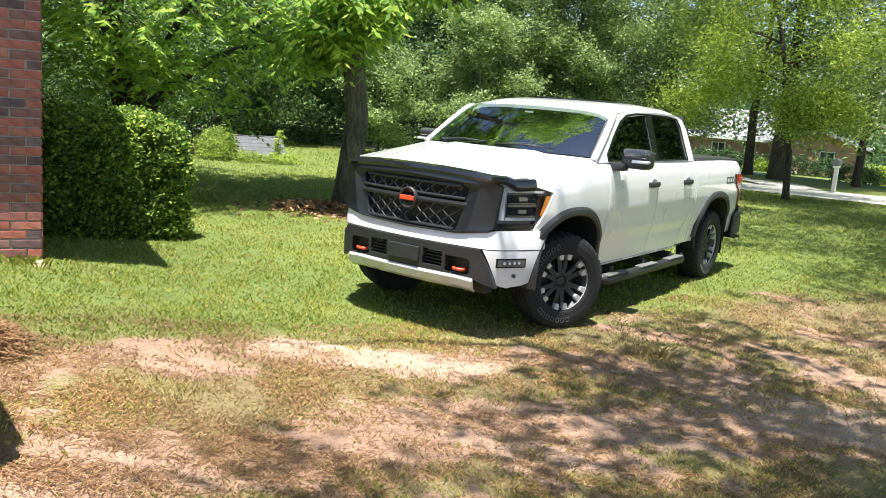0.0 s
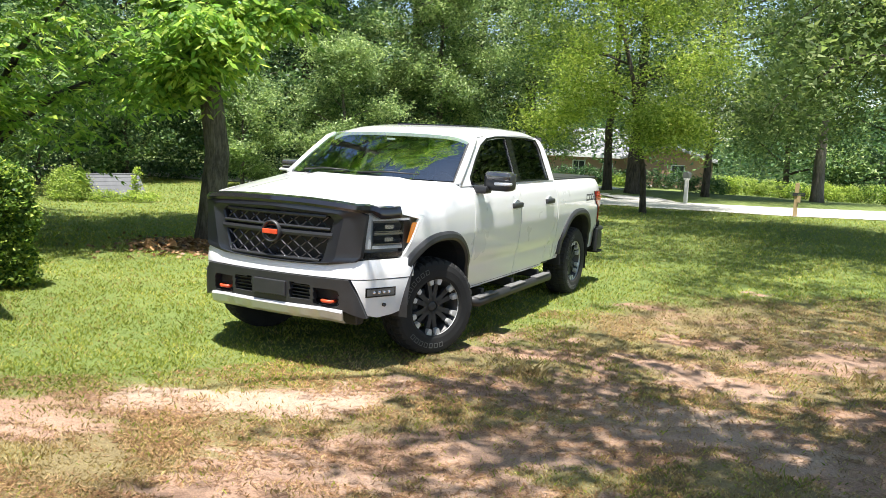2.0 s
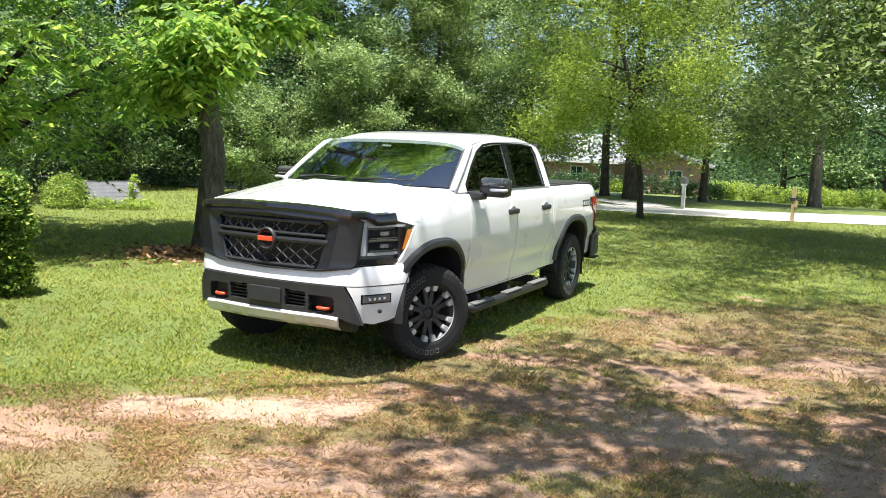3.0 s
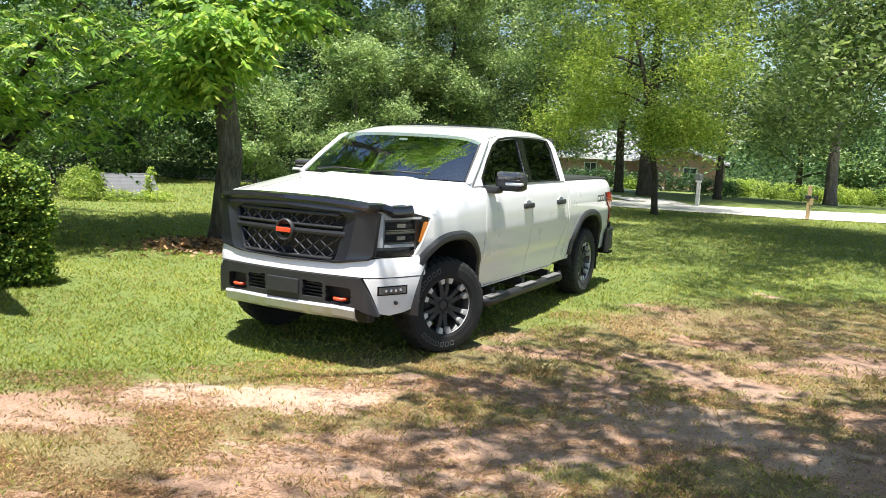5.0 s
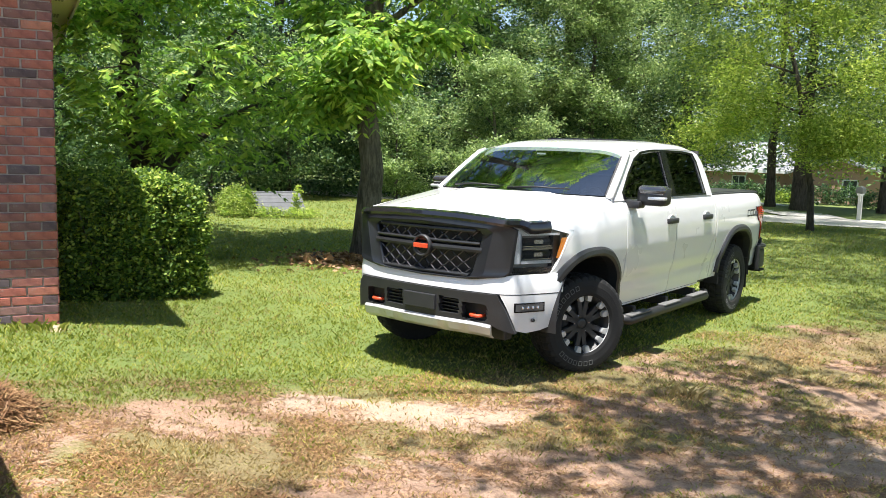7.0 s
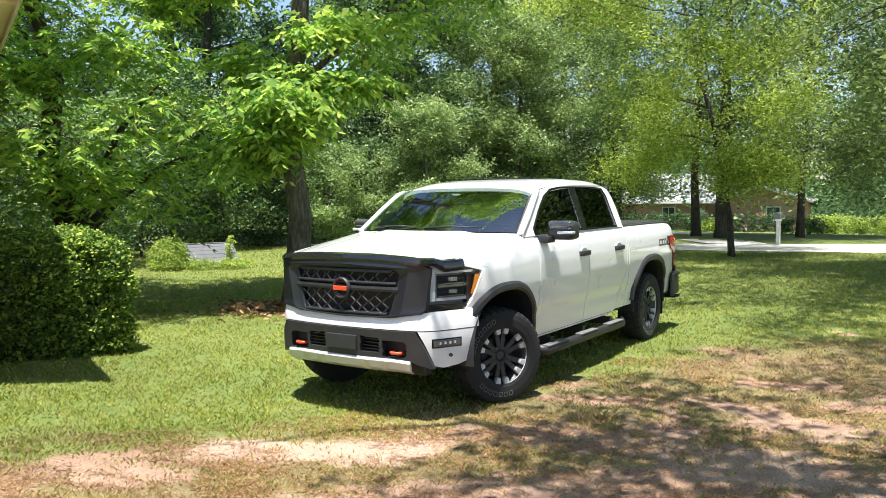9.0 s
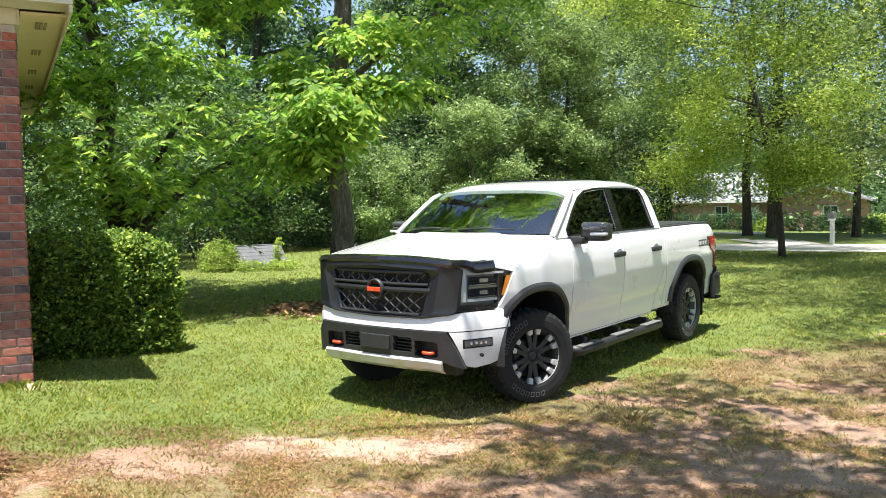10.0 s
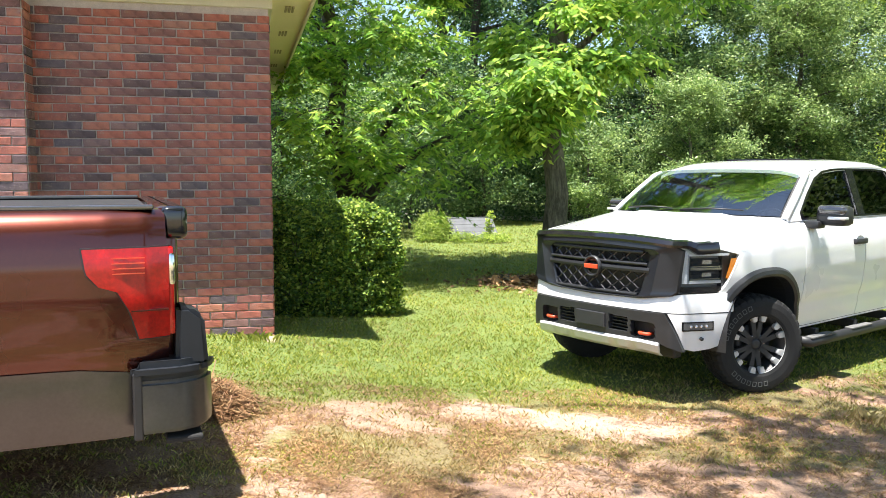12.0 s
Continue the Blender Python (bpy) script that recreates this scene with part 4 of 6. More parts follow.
def outline(points, n):
    """A closed outline with n points on each of its sides."""
    return [(a + (c - a) * k / n, b + (d - b) * k / n) for (a, b), (c, d) in zip(points, points[1:] + points[:1]) for k in range(n)]


def half_width(y):
    return np.interp(y, [-0.6, -0.45, -0.33, -0.2, 0.05, 3.9, 4.3, 4.46, 4.55], [0.885, 0.94, 0.972, 0.988, 1.0, 1.0, 0.988, 0.968, 0.93])


def flank(y, z):
    if y > 2.79:
        return half_width(y) + np.interp(z, [0.36, 0.50, 0.60, 0.69, 0.74, 0.80, 1.0, 1.15, 1.24, 1.29, 1.33, 1.36, 1.38, 1.395], [-0.105, -0.075, -0.058, -0.050, -0.032, -0.019, 0.0, -0.004, -0.016, -0.028, -0.047, -0.07, -0.094, -0.125])
    return half_width(y) + np.interp(z, [0.42, 0.50, 0.60, 0.69, 0.74, 0.80, 1.0, 1.15, 1.25, 1.30, 1.35, 1.38, 1.40], [-0.10, -0.075, -0.058, -0.050, -0.032, -0.019, 0.0, -0.004, -0.018, -0.028, -0.045, -0.062, -0.085])


FENDER_LOW, FENDER_MID = (float(nose(arc(0.752) + q * (arc(0.972) - arc(0.752)))[1]) + 0.008 for q in (0.60, 0.68))
ARCH_A, ARCH_B, ARCH_N = 0.525, 0.575, 2.5


def arch_level(y, z):
    y = abs(y) if y < 1.7 else abs(y - 3.55)
    return ((y / ARCH_A) ** ARCH_N + (max(z - 0.41, 0) / ARCH_B) ** ARCH_N) ** (1 / ARCH_N)


def arch_point(t, k):
    s, c = math.sin(t), math.cos(t)
    return ARCH_A * k[0] * math.copysign(abs(s) ** (2 / ARCH_N), s), 0.41 + ARCH_B * k[1] * abs(c) ** (2 / ARCH_N)


def hood_height(x, y):
    s = np.clip((y + 0.87) / 1.3, 0, 1)
    a = abs(x) / 0.86
    bulge = 0.018 * smoothstep(0.62, 0.48, a) * smoothstep(0.0, 0.25, s)
    return 1.305 + 0.165 * s ** 0.85 - (0.075 * (1 - s) + 0.035 * s) * a ** 3 + bulge


def side_panel(name, y0, y1, z0, z1, material, parent, s, label="", step=0.024, off=0.0, shoulder=False):
    nv = max(6, int((z1(0.5) - z0(0.5)) / step) + 1)
    nu = max(6, int((y1(1.0) - y0(1.0)) / step) + 1)
    verts = []
    for i in range(nu):
        u = i / (nu - 1)
        for j in range(nv):
            v = j / (nv - 1)
            z = z0(u) + (z1(u) - z0(u)) * v
            y = y0(z) + (y1(z) - y0(z)) * u
            x = flank(y, min(z, 1.12) if shoulder else z) + off
            if shoulder and z > 1.06:
                zt = float(hood_height(0.87, y)) - 0.004
                q = min((z - 1.06) / (zt - 1.06), 1.0)
                x = x - (x - 0.872) * (1 - math.sqrt(max(1 - q ** 2.4, 0)))
            level = arch_level(y, z)
            if 0.9 < level < 1.06:
                c = 0 if y < 1.7 else 3.55
                y, z = c + (y - c) / level, 0.41 + (z - 0.41) / level if z > 0.41 else z
            verts.append((x * s, y, z))

    def keep(i, j):
        q = [verts[k] for k in (i * nv + j, (i + 1) * nv + j, (i + 1) * nv + j + 1, i * nv + j + 1)]
        return arch_level(sum(p[1] for p in q) / 4, sum(p[2] for p in q) / 4) > 1.0
    bm = rolled(verts, grid_faces(nu, nv, keep), 0.022, lambda c: (-s, 0, 0))
    return part(name, bm, material, parent, label, True)


def cab_x(z):
    return 0.935 - (z - 1.40) * 0.325


def cab_plate(name, outer, holes, s, thick, off, material, parent, label=""):
    """A flat plate in the leaning plane of the cab's side, outline and holes in (y, z)."""
    bm = bmesh.new()
    edges = []
    for loop in [outer, *holes]:
        vs = [bm.verts.new((0, a, b)) for a, b in loop]
        edges += [bm.edges.new((vs[i], vs[(i + 1) % len(vs)])) for i in range(len(vs))]
    bmesh.ops.triangle_fill(bm, use_beauty=True, use_dissolve=False, edges=edges)
    out = bmesh.ops.extrude_face_region(bm, geom=list(bm.faces))["geom"]
    moved = {v for v in out if isinstance(v, bmesh.types.BMVert)}
    for v in bm.verts:
        v.co.x = s * (cab_x(v.co.z) + off - (thick if v in moved else 0))
    return part(name, bm, material, parent, label)


def wheel(parent, centre, turn, s):
    """A black alloy wheel with bright spoke tips in a chunky tyre; s: the side that faces out."""
    hub = mesh_part("wheel", *lathe([(-0.11, 0.05), (0.02, 0.06), (0.02, 0.16), (-0.01, 0.165), (-0.01, 0.05)], 24), CHARCOAL, parent, "black alloy wheel with bright spoke tips")
    hub.matrix_basis = pose(*centre, 0, 0, turn) @ Matrix.Diagonal((s, 1, 1, 1))
    tyre = [(-0.125, 0.238), (-0.137, 0.262), (-0.142, 0.32), (-0.137, 0.362), (-0.122, 0.392), (-0.085, 0.404), (-0.062, 0.406), (-0.058, 0.394), (-0.052, 0.394), (-0.048, 0.407), (-0.006, 0.409), (-0.003, 0.396), (0.003, 0.396), (0.006, 0.409), (0.048, 0.407), (0.052, 0.394), (0.058, 0.394), (0.062, 0.406), (0.085, 0.404), (0.122, 0.392), (0.137, 0.362), (0.142, 0.32), (0.137, 0.262), (0.125, 0.238)]
    verts = []
    for k in range(144):
        a = 2 * math.pi * k / 144
        for i, (x, q) in enumerate(tyre):
            if q > 0.385 and (k + (2 if 9 <= i <= 13 else 0)) % 4 == 0 and i not in (7, 8, 11, 12, 15, 16):
                q -= 0.011
            verts.append((x, q * math.cos(a), q * math.sin(a)))
    n = len(tyre)
    mesh_part("tyre", verts, [(k * n + i, k * n + i + 1, (k + 1) % 144 * n + i + 1, (k + 1) % 144 * n + i) for k in range(144) for i in range(n - 1)], RUBBER, hub, "all-terrain tyre", False)
    mesh_part("rim", *lathe([(-0.12, 0.222), (0.05, 0.212), (0.085, 0.232), (0.105, 0.247)], 56), CHARCOAL, hub, "black rim")
    mesh_part("rim_lip", *lathe([(0.106, 0.243), (0.119, 0.244), (0.122, 0.248), (0.117, 0.252), (0.10, 0.254)], 56), MACHINED, hub, "bright machined rim lip")
    mesh_part("centre_cap", *lathe([(0.07, 0.0), (0.078, 0.03), (0.07, 0.042), (0.05, 0.048), (0.0, 0.05)], 20), CHARCOAL, hub)
    spoke = tip = nut = None
    for k in range(12):
        a = 2 * math.pi * ((k // 2) / 6) + (0.19 if k % 2 else -0.19)
        m = Matrix.Rotation(a, 4, "X")
        if spoke is None:
            bm = prism([(-0.026, 0.045), (0.026, 0.045), (0.019, 0.12), (0.024, 0.192), (-0.024, 0.192), (-0.019, 0.12)], 0.04, "x", 0.035, 0.004)
            spoke = part("spoke", bm, CHARCOAL, hub)
            spoke.matrix_basis = m
            bm = prism([(-0.018, 0.19), (0.018, 0.19), (0.028, 0.245), (-0.028, 0.245)], 0.045, "x", 0.066, 0.004)
            tip = part("spoke_tip", bm, MACHINED, hub, "bright machined spoke tip")
            tip.matrix_basis = m
        else:
            shared("spoke", spoke, hub, m)
            shared("spoke_tip", tip, hub, m)
    for k in range(6):
        m = Matrix.Rotation(2 * math.pi * (k + 0.5) / 6, 4, "X")
        if nut is None:
            nut = part("lug_nut", box(0.045, -0.011, 0.056, 0.072, 0.011, 0.078, 0.004), CHROME, hub)
            nut.matrix_basis = m
        else:
            shared("lug_nut", nut, hub, m)
    mark = None
    for k in list(range(7)) + list(range(12, 19)):
        m = Matrix.Rotation(0.35 + k * 0.165, 4, "X")
        if mark is None:
            bm = bmesh.new()
            for a, b, c, d in ((-0.018, 0.302, -0.013, 0.342), (0.013, 0.302, 0.018, 0.342), (-0.018, 0.337, 0.018, 0.342), (-0.018, 0.302, 0.018, 0.307)):
                box(0.139, a, b, 0.1435, c, d, bm=bm)
            mark = part("sidewall_mark", bm, LETTER, hub, "pale raised sidewall mark")
            mark.matrix_basis = m
        else:
            shared("sidewall_mark", mark, hub, m)
    return hub


def pickup(label, paint, lower=None, steer=0.0, bugshield=True):
    truck = empty("pickup_truck", label, "truck")
    L = lambda c: (lambda *_: c)
    # hood
    nx, ny = 49, 26
    verts = []
    for i in range(nx):
        x = -0.87 + 1.74 * i / (nx - 1)
        yf = nose(arc(x))[1] + 0.035
        yb = 0.13 + 0.27 * (abs(x) / 0.87) ** 2
        for j in range(ny):
            y = yf + (yb - yf) * j / (ny - 1)
            z = float(hood_height(x, y)) - 0.05 * max(0, 1 - (y - yf) / 0.07) ** 2
            verts.append((x, y, z))
    part("hood", rolled(verts, grid_faces(nx, ny), 0.045, lambda c: (0, 0, -1)), paint, truck, "broad raised hood", True)
    if bugshield:
        verts = []
        n = 61
        for i in range(n):
            s = arc(-0.895) + (arc(0.895) - arc(-0.895)) * i / (n - 1)
            e = abs(2 * i / (n - 1) - 1)
            x0, y0 = nose(s)
            zl = float(hood_height(x0, y0 + 0.05)) - 0.022 * float(smoothstep(0.76, 0.86, e))
            drop = 0.035 * float(smoothstep(0.74, 0.84, e))
            for off, dz in ((-0.005, -0.045 - drop), (0.026, -0.04 - drop), (0.034, -0.02 - 0.5 * drop), (0.014, 0.01), (-0.045, 0.02), (-0.055, 0.012), (0.0, -0.01)):
                px, py = nose(s, off)
                verts.append((px, py, zl + dz))
        part("bug_shield", rolled(verts, grid_faces(n, 7), 0.004, lambda c: (0, 1, 0)), GLOSSY, truck, "smoked black bug shield", True)
    # grille
    outer = outline([(-0.70, 1.26), (0, 1.295), (0.70, 1.26), (0.775, 1.215), (0.752, 0.90), (0.715, 0.86), (0.5, 0.825), (0, 0.812), (-0.5, 0.825), (-0.715, 0.86), (-0.752, 0.90), (-0.775, 1.215)], 8)
    inner = outline([(-0.50, 1.19), (0, 1.205), (0.50, 1.19), (0.53, 1.165), (0.45, 0.875), (0.425, 0.838), (0.3, 0.832), (0, 0.83), (-0.3, 0.832), (-0.425, 0.838), (-0.45, 0.875), (-0.53, 1.165)], 8)
    grille = ring(outer, inner, [(0.0, -0.05), (0.0, 0.012), (0.06, 0.022), (0.62, 0.03), (0.8, 0.012), (0.97, 0.004), (1.0, -0.01), (1.0, -0.06)], SATIN, "grille", truck, "broad charcoal grille surround")
    part("grille_back", box(-0.56, -0.86, 0.83, 0.56, -0.845, 1.205), DARK, grille)
    for z, h in ((1.093, 0.012), (1.045, 0.024), (1.186, 0.014), (0.848, 0.014)):
        w = float(np.interp(z, [0.84, 1.0, 1.2], [0.42, 0.55, 0.47]))
        verts = []
        for i in range(31):
            x = -w + 2 * w * i / 30
            for off, dz in ((-0.03, -h), (0.012, -h * 0.8), (0.016, 0), (0.012, h * 0.8), (-0.03, h)):
                px, py = nose(arc(x), off)
                verts.append((px, py, z + dz))
        mesh_part("grille_bar", verts, grid_faces(31, 5), CHARCOAL, grille, smooth=False)
    for z0, rows, w0, w1 in ((1.122, 2, 0.51, 0.50), (0.875, 4, 0.44, 0.53)):
        for k in range(rows):
            z = z0 + 0.044 * k
            w = w0 + (w1 - w0) * k / rows
            n = int(w / 0.062)
            pts = []
            for i in range(-n, n + 1):
                x = 0.062 * i
                up = 0.0195 if (i + k) % 2 else -0.0195
                pts += [(x - 0.009, nose(arc(x), -0.002)[1], z + up), (x + 0.009, nose(arc(x), -0.002)[1], z + up)]
            mesh_part("mesh_strand", *tube(pts, [0.0058] * len(pts), 4), MESH, grille, smooth=False)
    bar = nose(0.0, 0.03)[1]
    badge = mesh_part("badge", *lathe([(-0.02, 0.066), (0.008, 0.070), (0.012, 0.078), (0.008, 0.086), (-0.02, 0.088)], 32), CHARCOAL, truck, "round dark badge with an orange-red bar")
    badge.matrix_basis = pose(0, bar, 1.04, 0, 0, -90)
    part("badge_bar", box(0.004, -0.07, -0.018, 0.02, 0.07, 0.018, 0.004), RED_HOOK, badge, "orange-red bar")
    part("emblem", box(0.27, nose(arc(0.35), 0.014)[1], 0.838, 0.42, nose(arc(0.35), 0.0)[1], 0.856, 0.003), CHARCOAL, truck)
    # front bumper
    front_panel("front_bumper", L(-arc(0.945)), L(arc(0.945)), L(0.73), lambda s: float(np.interp(abs(s), [0, 0.45, 0.72, 0.80, 1.1], [0.81, 0.818, 0.862, 0.874, 0.874])), paint, truck, "body-coloured upper bumper", 70, 6, lambda u, v: 0.02 - 0.02 * v * v)
    for s in (-1, 1):
        a = lambda z, s=s: s * float(np.interp(z, [0.43, 0.725], [arc(0.79), arc(0.685)]))
        b = lambda z, s=s: s * float(np.interp(z, [0.43, 0.60, 0.725], [arc(0.925), arc(0.918), arc(0.938)]))
        low = lambda q: float(np.interp(abs(q), [arc(0.70), arc(0.80), arc(0.87), arc(0.93)], [0.455, 0.425, 0.44, 0.475]))
        front_panel("bumper_corner", a if s > 0 else b, b if s > 0 else a, low, L(0.722), paint, truck, "painted bumper corner", 30, 12, lambda u, v: 0.018 - 0.03 * (1 - v) ** 2)
        # fog lamp
        fa, fb = s * arc(0.765), s * arc(0.884)
        lamp = front_panel("fog_lamp", L(min(fa, fb)), L(max(fa, fb)), L(0.592), L(0.664), GLOSSY, truck, "slim fog lamp", 16, 4, lambda u, v: 0.024, 0.02)
        front_panel("lens", L(min(fa, fb) + 0.012), L(max(fa, fb) - 0.012), L(0.602), L(0.654), GUNMETAL, lamp, "", 12, 4, lambda u, v: 0.027, 0.004)
        for k in range(4):
            q = fa + (fb - fa) * (0.24 + 0.17 * k)
            px, py = nose(q, 0.032)
            bm = bmesh.new()
            bmesh.ops.create_icosphere(bm, subdivisions=1, radius=0.014, matrix=Matrix.Translation((px, py, 0.628)))
            part("led", bm, LAMP, lamp, smooth=True)
        px, py = nose(s * arc(0.845), 0.02)
        dot = mesh_part("parking_sensor", *lathe([(-0.02, 0.014), (0.004, 0.014), (0.006, 0.0)], 14), CHARCOAL, truck)
        dot.matrix_basis = pose(px, py, 0.526, 0, 0, -90 + s * 62)
    edge = lambda sg: (lambda z: sg * float(np.interp(z, [0.43, 0.725], [arc(0.775), arc(0.67)])))
    holes = [(sx * 0.5 - 0.105, sx * 0.5 + 0.105, 0.512, 0.64) for sx in (-1, 1)] + [(sx * 0.275 - 0.09, sx * 0.275 + 0.09, 0.545, 0.665) for sx in (-1, 1)]
    front_panel("lower_fascia", edge(-1), edge(1), lambda s: float(np.interp(abs(s), [0, 0.56, 0.72], [0.495, 0.50, 0.43])), L(0.724), CHARCOAL, truck, "charcoal lower fascia", 120, 26, lambda u, v: 0.026 + 0.012 * v, 0.06, holes)
    part("fascia_back", box(-0.66, -0.87, 0.46, 0.66, -0.82, 0.70), DARK, truck)
    part("plate_panel", box(-0.155, -1.0, 0.55, 0.155, -0.955, 0.668, 0.006), CHARCOAL, truck, "blank dark plate panel")
    for s in (-1, 1):
        pts = [(s * 0.5 - 0.05, -0.87, 0.547), (s * 0.5 - 0.046, -0.925, 0.547), (s * 0.5 - 0.028, -0.942, 0.547), (s * 0.5 + 0.028, -0.942, 0.547), (s * 0.5 + 0.046, -0.925, 0.547), (s * 0.5 + 0.05, -0.87, 0.547)]
        mesh_part("tow_hook", *tube(pts, [0.0135] * 6, 8), RED_HOOK, truck, "orange-red tow hook")
        for k in range(4):
            part("fascia_slat", box(s * 0.275 - 0.09, -0.945, 0.56 + 0.027 * k, s * 0.275 + 0.09, -0.90, 0.567 + 0.027 * k), CHARCOAL, truck)
    verts = []
    for i in range(61):
        x = -0.63 + 1.26 * i / 60
        notch = 0.022 * (1 if 0.2 < abs(x) < 0.27 or 0.38 < abs(x) < 0.44 else 0)
        e = max(0, abs(x) - 0.5) / 0.13
        for off, z in ((-0.02, 0.508), (0.032, 0.50), (0.042, 0.48), (0.024 - notch, 0.42), (-0.03, 0.388 + 0.0 * e)):
            px, py = nose(arc(x), off)
            verts.append((px, py, z - 0.01 * e))
    part("skid_plate", rolled(verts, grid_faces(61, 5), 0.02, lambda c: (0, 1, 0)), SILVER, truck, "silver skid plate", True)
    part("air_dam", box(-0.66, -0.74, 0.34, 0.66, -0.64, 0.46, 0.02), DARK, truck)
    # headlamps
    for s in (-1, 1):
        a, b = arc(0.752), arc(0.972)
        w = b - a
        zb = lambda q: float(np.interp(abs(q), [a, a + 0.60 * w, a + 0.68 * w, b], [0.872, 0.884, 0.915, 1.185]))
        zt = lambda q: float(np.interp(abs(q), [a, b], [1.222, 1.203]))
        lo, hi = (a, b) if s > 0 else (-b, -a)
        house_ = front_panel("headlamp", L(lo), L(hi), zb, zt, GUNMETAL, truck, "large headlamp with a silver surround", 26, 8, lambda u, v: -0.055, 0.02)
        band = lambda q0, q1, z0, z1, off, mt, nm, lb="": front_panel(nm, L(min(s * q0, s * q1)), L(max(s * q0, s * q1)), z0 if callable(z0) else L(z0), z1 if callable(z1) else L(z1), mt, house_, lb, 12, 4, lambda u, v: off, 0.035)
        band(a + 0.03 * w, a + 0.11 * w, 0.955, 1.185, -0.012, BRIGHT, "running_lamp", "silver daytime running strip")
        band(a + 0.13 * w, a + 0.62 * w, 0.955, 0.978, -0.012, BRIGHT, "running_lamp")
        band(a + 0.13 * w, a + 0.74 * w, 1.168, 1.185, -0.012, BRIGHT, "running_lamp")
        band(a + 0.16 * w, a + 0.64 * w, 1.06, 1.076, -0.016, CHROME, "divider")
        for zc in (1.118, 1.022):
            block = front_panel("projector", L(min(s * (a + 0.18 * w), s * (a + 0.62 * w))), L(max(s * (a + 0.18 * w), s * (a + 0.62 * w))), L(zc - 0.03), L(zc + 0.03), CHARCOAL, house_, "dark projector block", 10, 5, lambda u, v: -0.025 - 0.02 * abs(2 * v - 1), 0.03)
            band(a + 0.18 * w, a + 0.62 * w, zc - 0.036, zc - 0.028, -0.014, CHROME, "led_strip")
            band(a + 0.34 * w, a + 0.48 * w, zc - 0.014, zc + 0.016, -0.020, LAMP, "reflector")
        front_panel("indicator", (lambda z: a + w * float(np.interp(z, [0.98, 1.15], [0.70, 0.80]))) if s > 0 else (lambda z: -a - w * float(np.interp(z, [0.98, 1.15], [0.78, 0.90]))), (lambda z: a + w * float(np.interp(z, [0.98, 1.15], [0.78, 0.90]))) if s > 0 else (lambda z: -a - w * float(np.interp(z, [0.98, 1.15], [0.70, 0.80]))), L(0.99), L(1.145), AMBER, house_, "amber side reflector", 8, 5, lambda u, v: -0.012, 0.03)
        band(a, a + 0.64 * w, 0.885, 0.93, -0.012, GLOSSY, "lamp_trim")
        front_panel("lens", L(lo), L(hi), zb, zt, LENS, house_, "clear lamp cover", 26, 8, lambda u, v: 0.006, 0.004).visible_shadow = False
    # sides
    for s in (-1, 1):
        side_panel("fender", lambda z: float(np.interp(z, [0.7, 0.885, 0.915, 1.185, 1.2, 1.25], [-0.46, FENDER_LOW, FENDER_MID, -0.345, -0.50, -0.60])), L(0.595), L(0.46), lambda u: float(hood_height(0.87, -0.55 + 1.14 * u)) - 0.004, paint, truck, s, "front fender", shoulder=True)
        front_door = side_panel("front_door", L(0.605), L(1.685), L(0.462), L(1.40), paint, truck, s, "front door")
        rear_door = side_panel("rear_door", L(1.695), lambda z: float(np.interp(z, [0.46, 0.75, 0.95, 1.4], [2.52, 2.60, 2.735, 2.765])), L(0.462), L(1.40), paint, truck, s, "rear door")
        side_panel("cab_corner", lambda z: float(np.interp(z, [0.46, 0.75, 0.95, 1.4], [2.53, 2.61, 2.745, 2.775])), L(2.80), L(0.50), L(1.40), paint, truck, s)
        side_panel("bed_side", L(2.815), L(4.545), L(0.50), L(1.392), paint, truck, s, "cargo bed side")
        if lower:
            side_panel("lower_trim", L(2.815), L(3.06), L(0.50), L(0.66), lower, truck, s, "pewter lower body trim", off=0.006)
            side_panel("lower_trim", L(4.07), L(4.40), L(0.37), lambda u: 0.715 - 0.045 * u, lower, truck, s, "pewter lower body trim", off=0.006)
            side_panel("lower_trim", L(0.605), L(2.50), L(0.462), L(0.66), lower, truck, s, off=0.006)
        # fender flares
        for c, t0, t1 in ((0.0, -1.05, 1.42), (3.55, -1.42, 1.40)):
            verts = []
            for i in range(41):
                t = t0 + (t1 - t0) * i / 40
                for k, off in (((0.985, 0.985), -0.06), ((0.985, 0.985), 0.02), ((1.02, 1.02), 0.034), ((1.09, 1.075), 0.03), ((1.135, 1.11), 0.008), ((1.135, 1.11), -0.02)):
                    y, z = arch_point(t, k)
                    verts.append((s * (float(flank(c + y, max(z, 0.5))) + off), c + y, z))
            mesh_part("fender_flare", verts, grid_faces(41, 6), CHARCOAL, truck, "charcoal fender flare", False)
            verts = []
            for i in range(31):
                t = -1.57 + 3.14 * i / 30
                y, z = arch_point(t, (1.0, 1.0))
                for x in (0.97, 0.50):
                    verts.append((s * x, c + y * (0.99), z))
            n = len(verts)
            well = grid_faces(31, 2) + [tuple(range(1, n, 2))]
            mesh_part("wheel_well", verts, well, DARK, truck, smooth=False)
        # cab side with two windows
        shell = [(0.40, 1.40), (2.765, 1.40), (2.735, 1.60), (2.69, 1.74), (2.62, 1.82), (2.50, 1.852), (2.2, 1.872), (1.8, 1.876), (1.45, 1.868), (1.22, 1.852), (1.02, 1.82), (0.86, 1.765), (0.62, 1.60), (0.40, 1.445)]
        w1 = [(0.66, 1.425), (0.66, 1.475), (0.84, 1.615), (1.03, 1.745), (1.20, 1.808), (1.40, 1.83), (1.645, 1.836), (1.655, 1.425)]
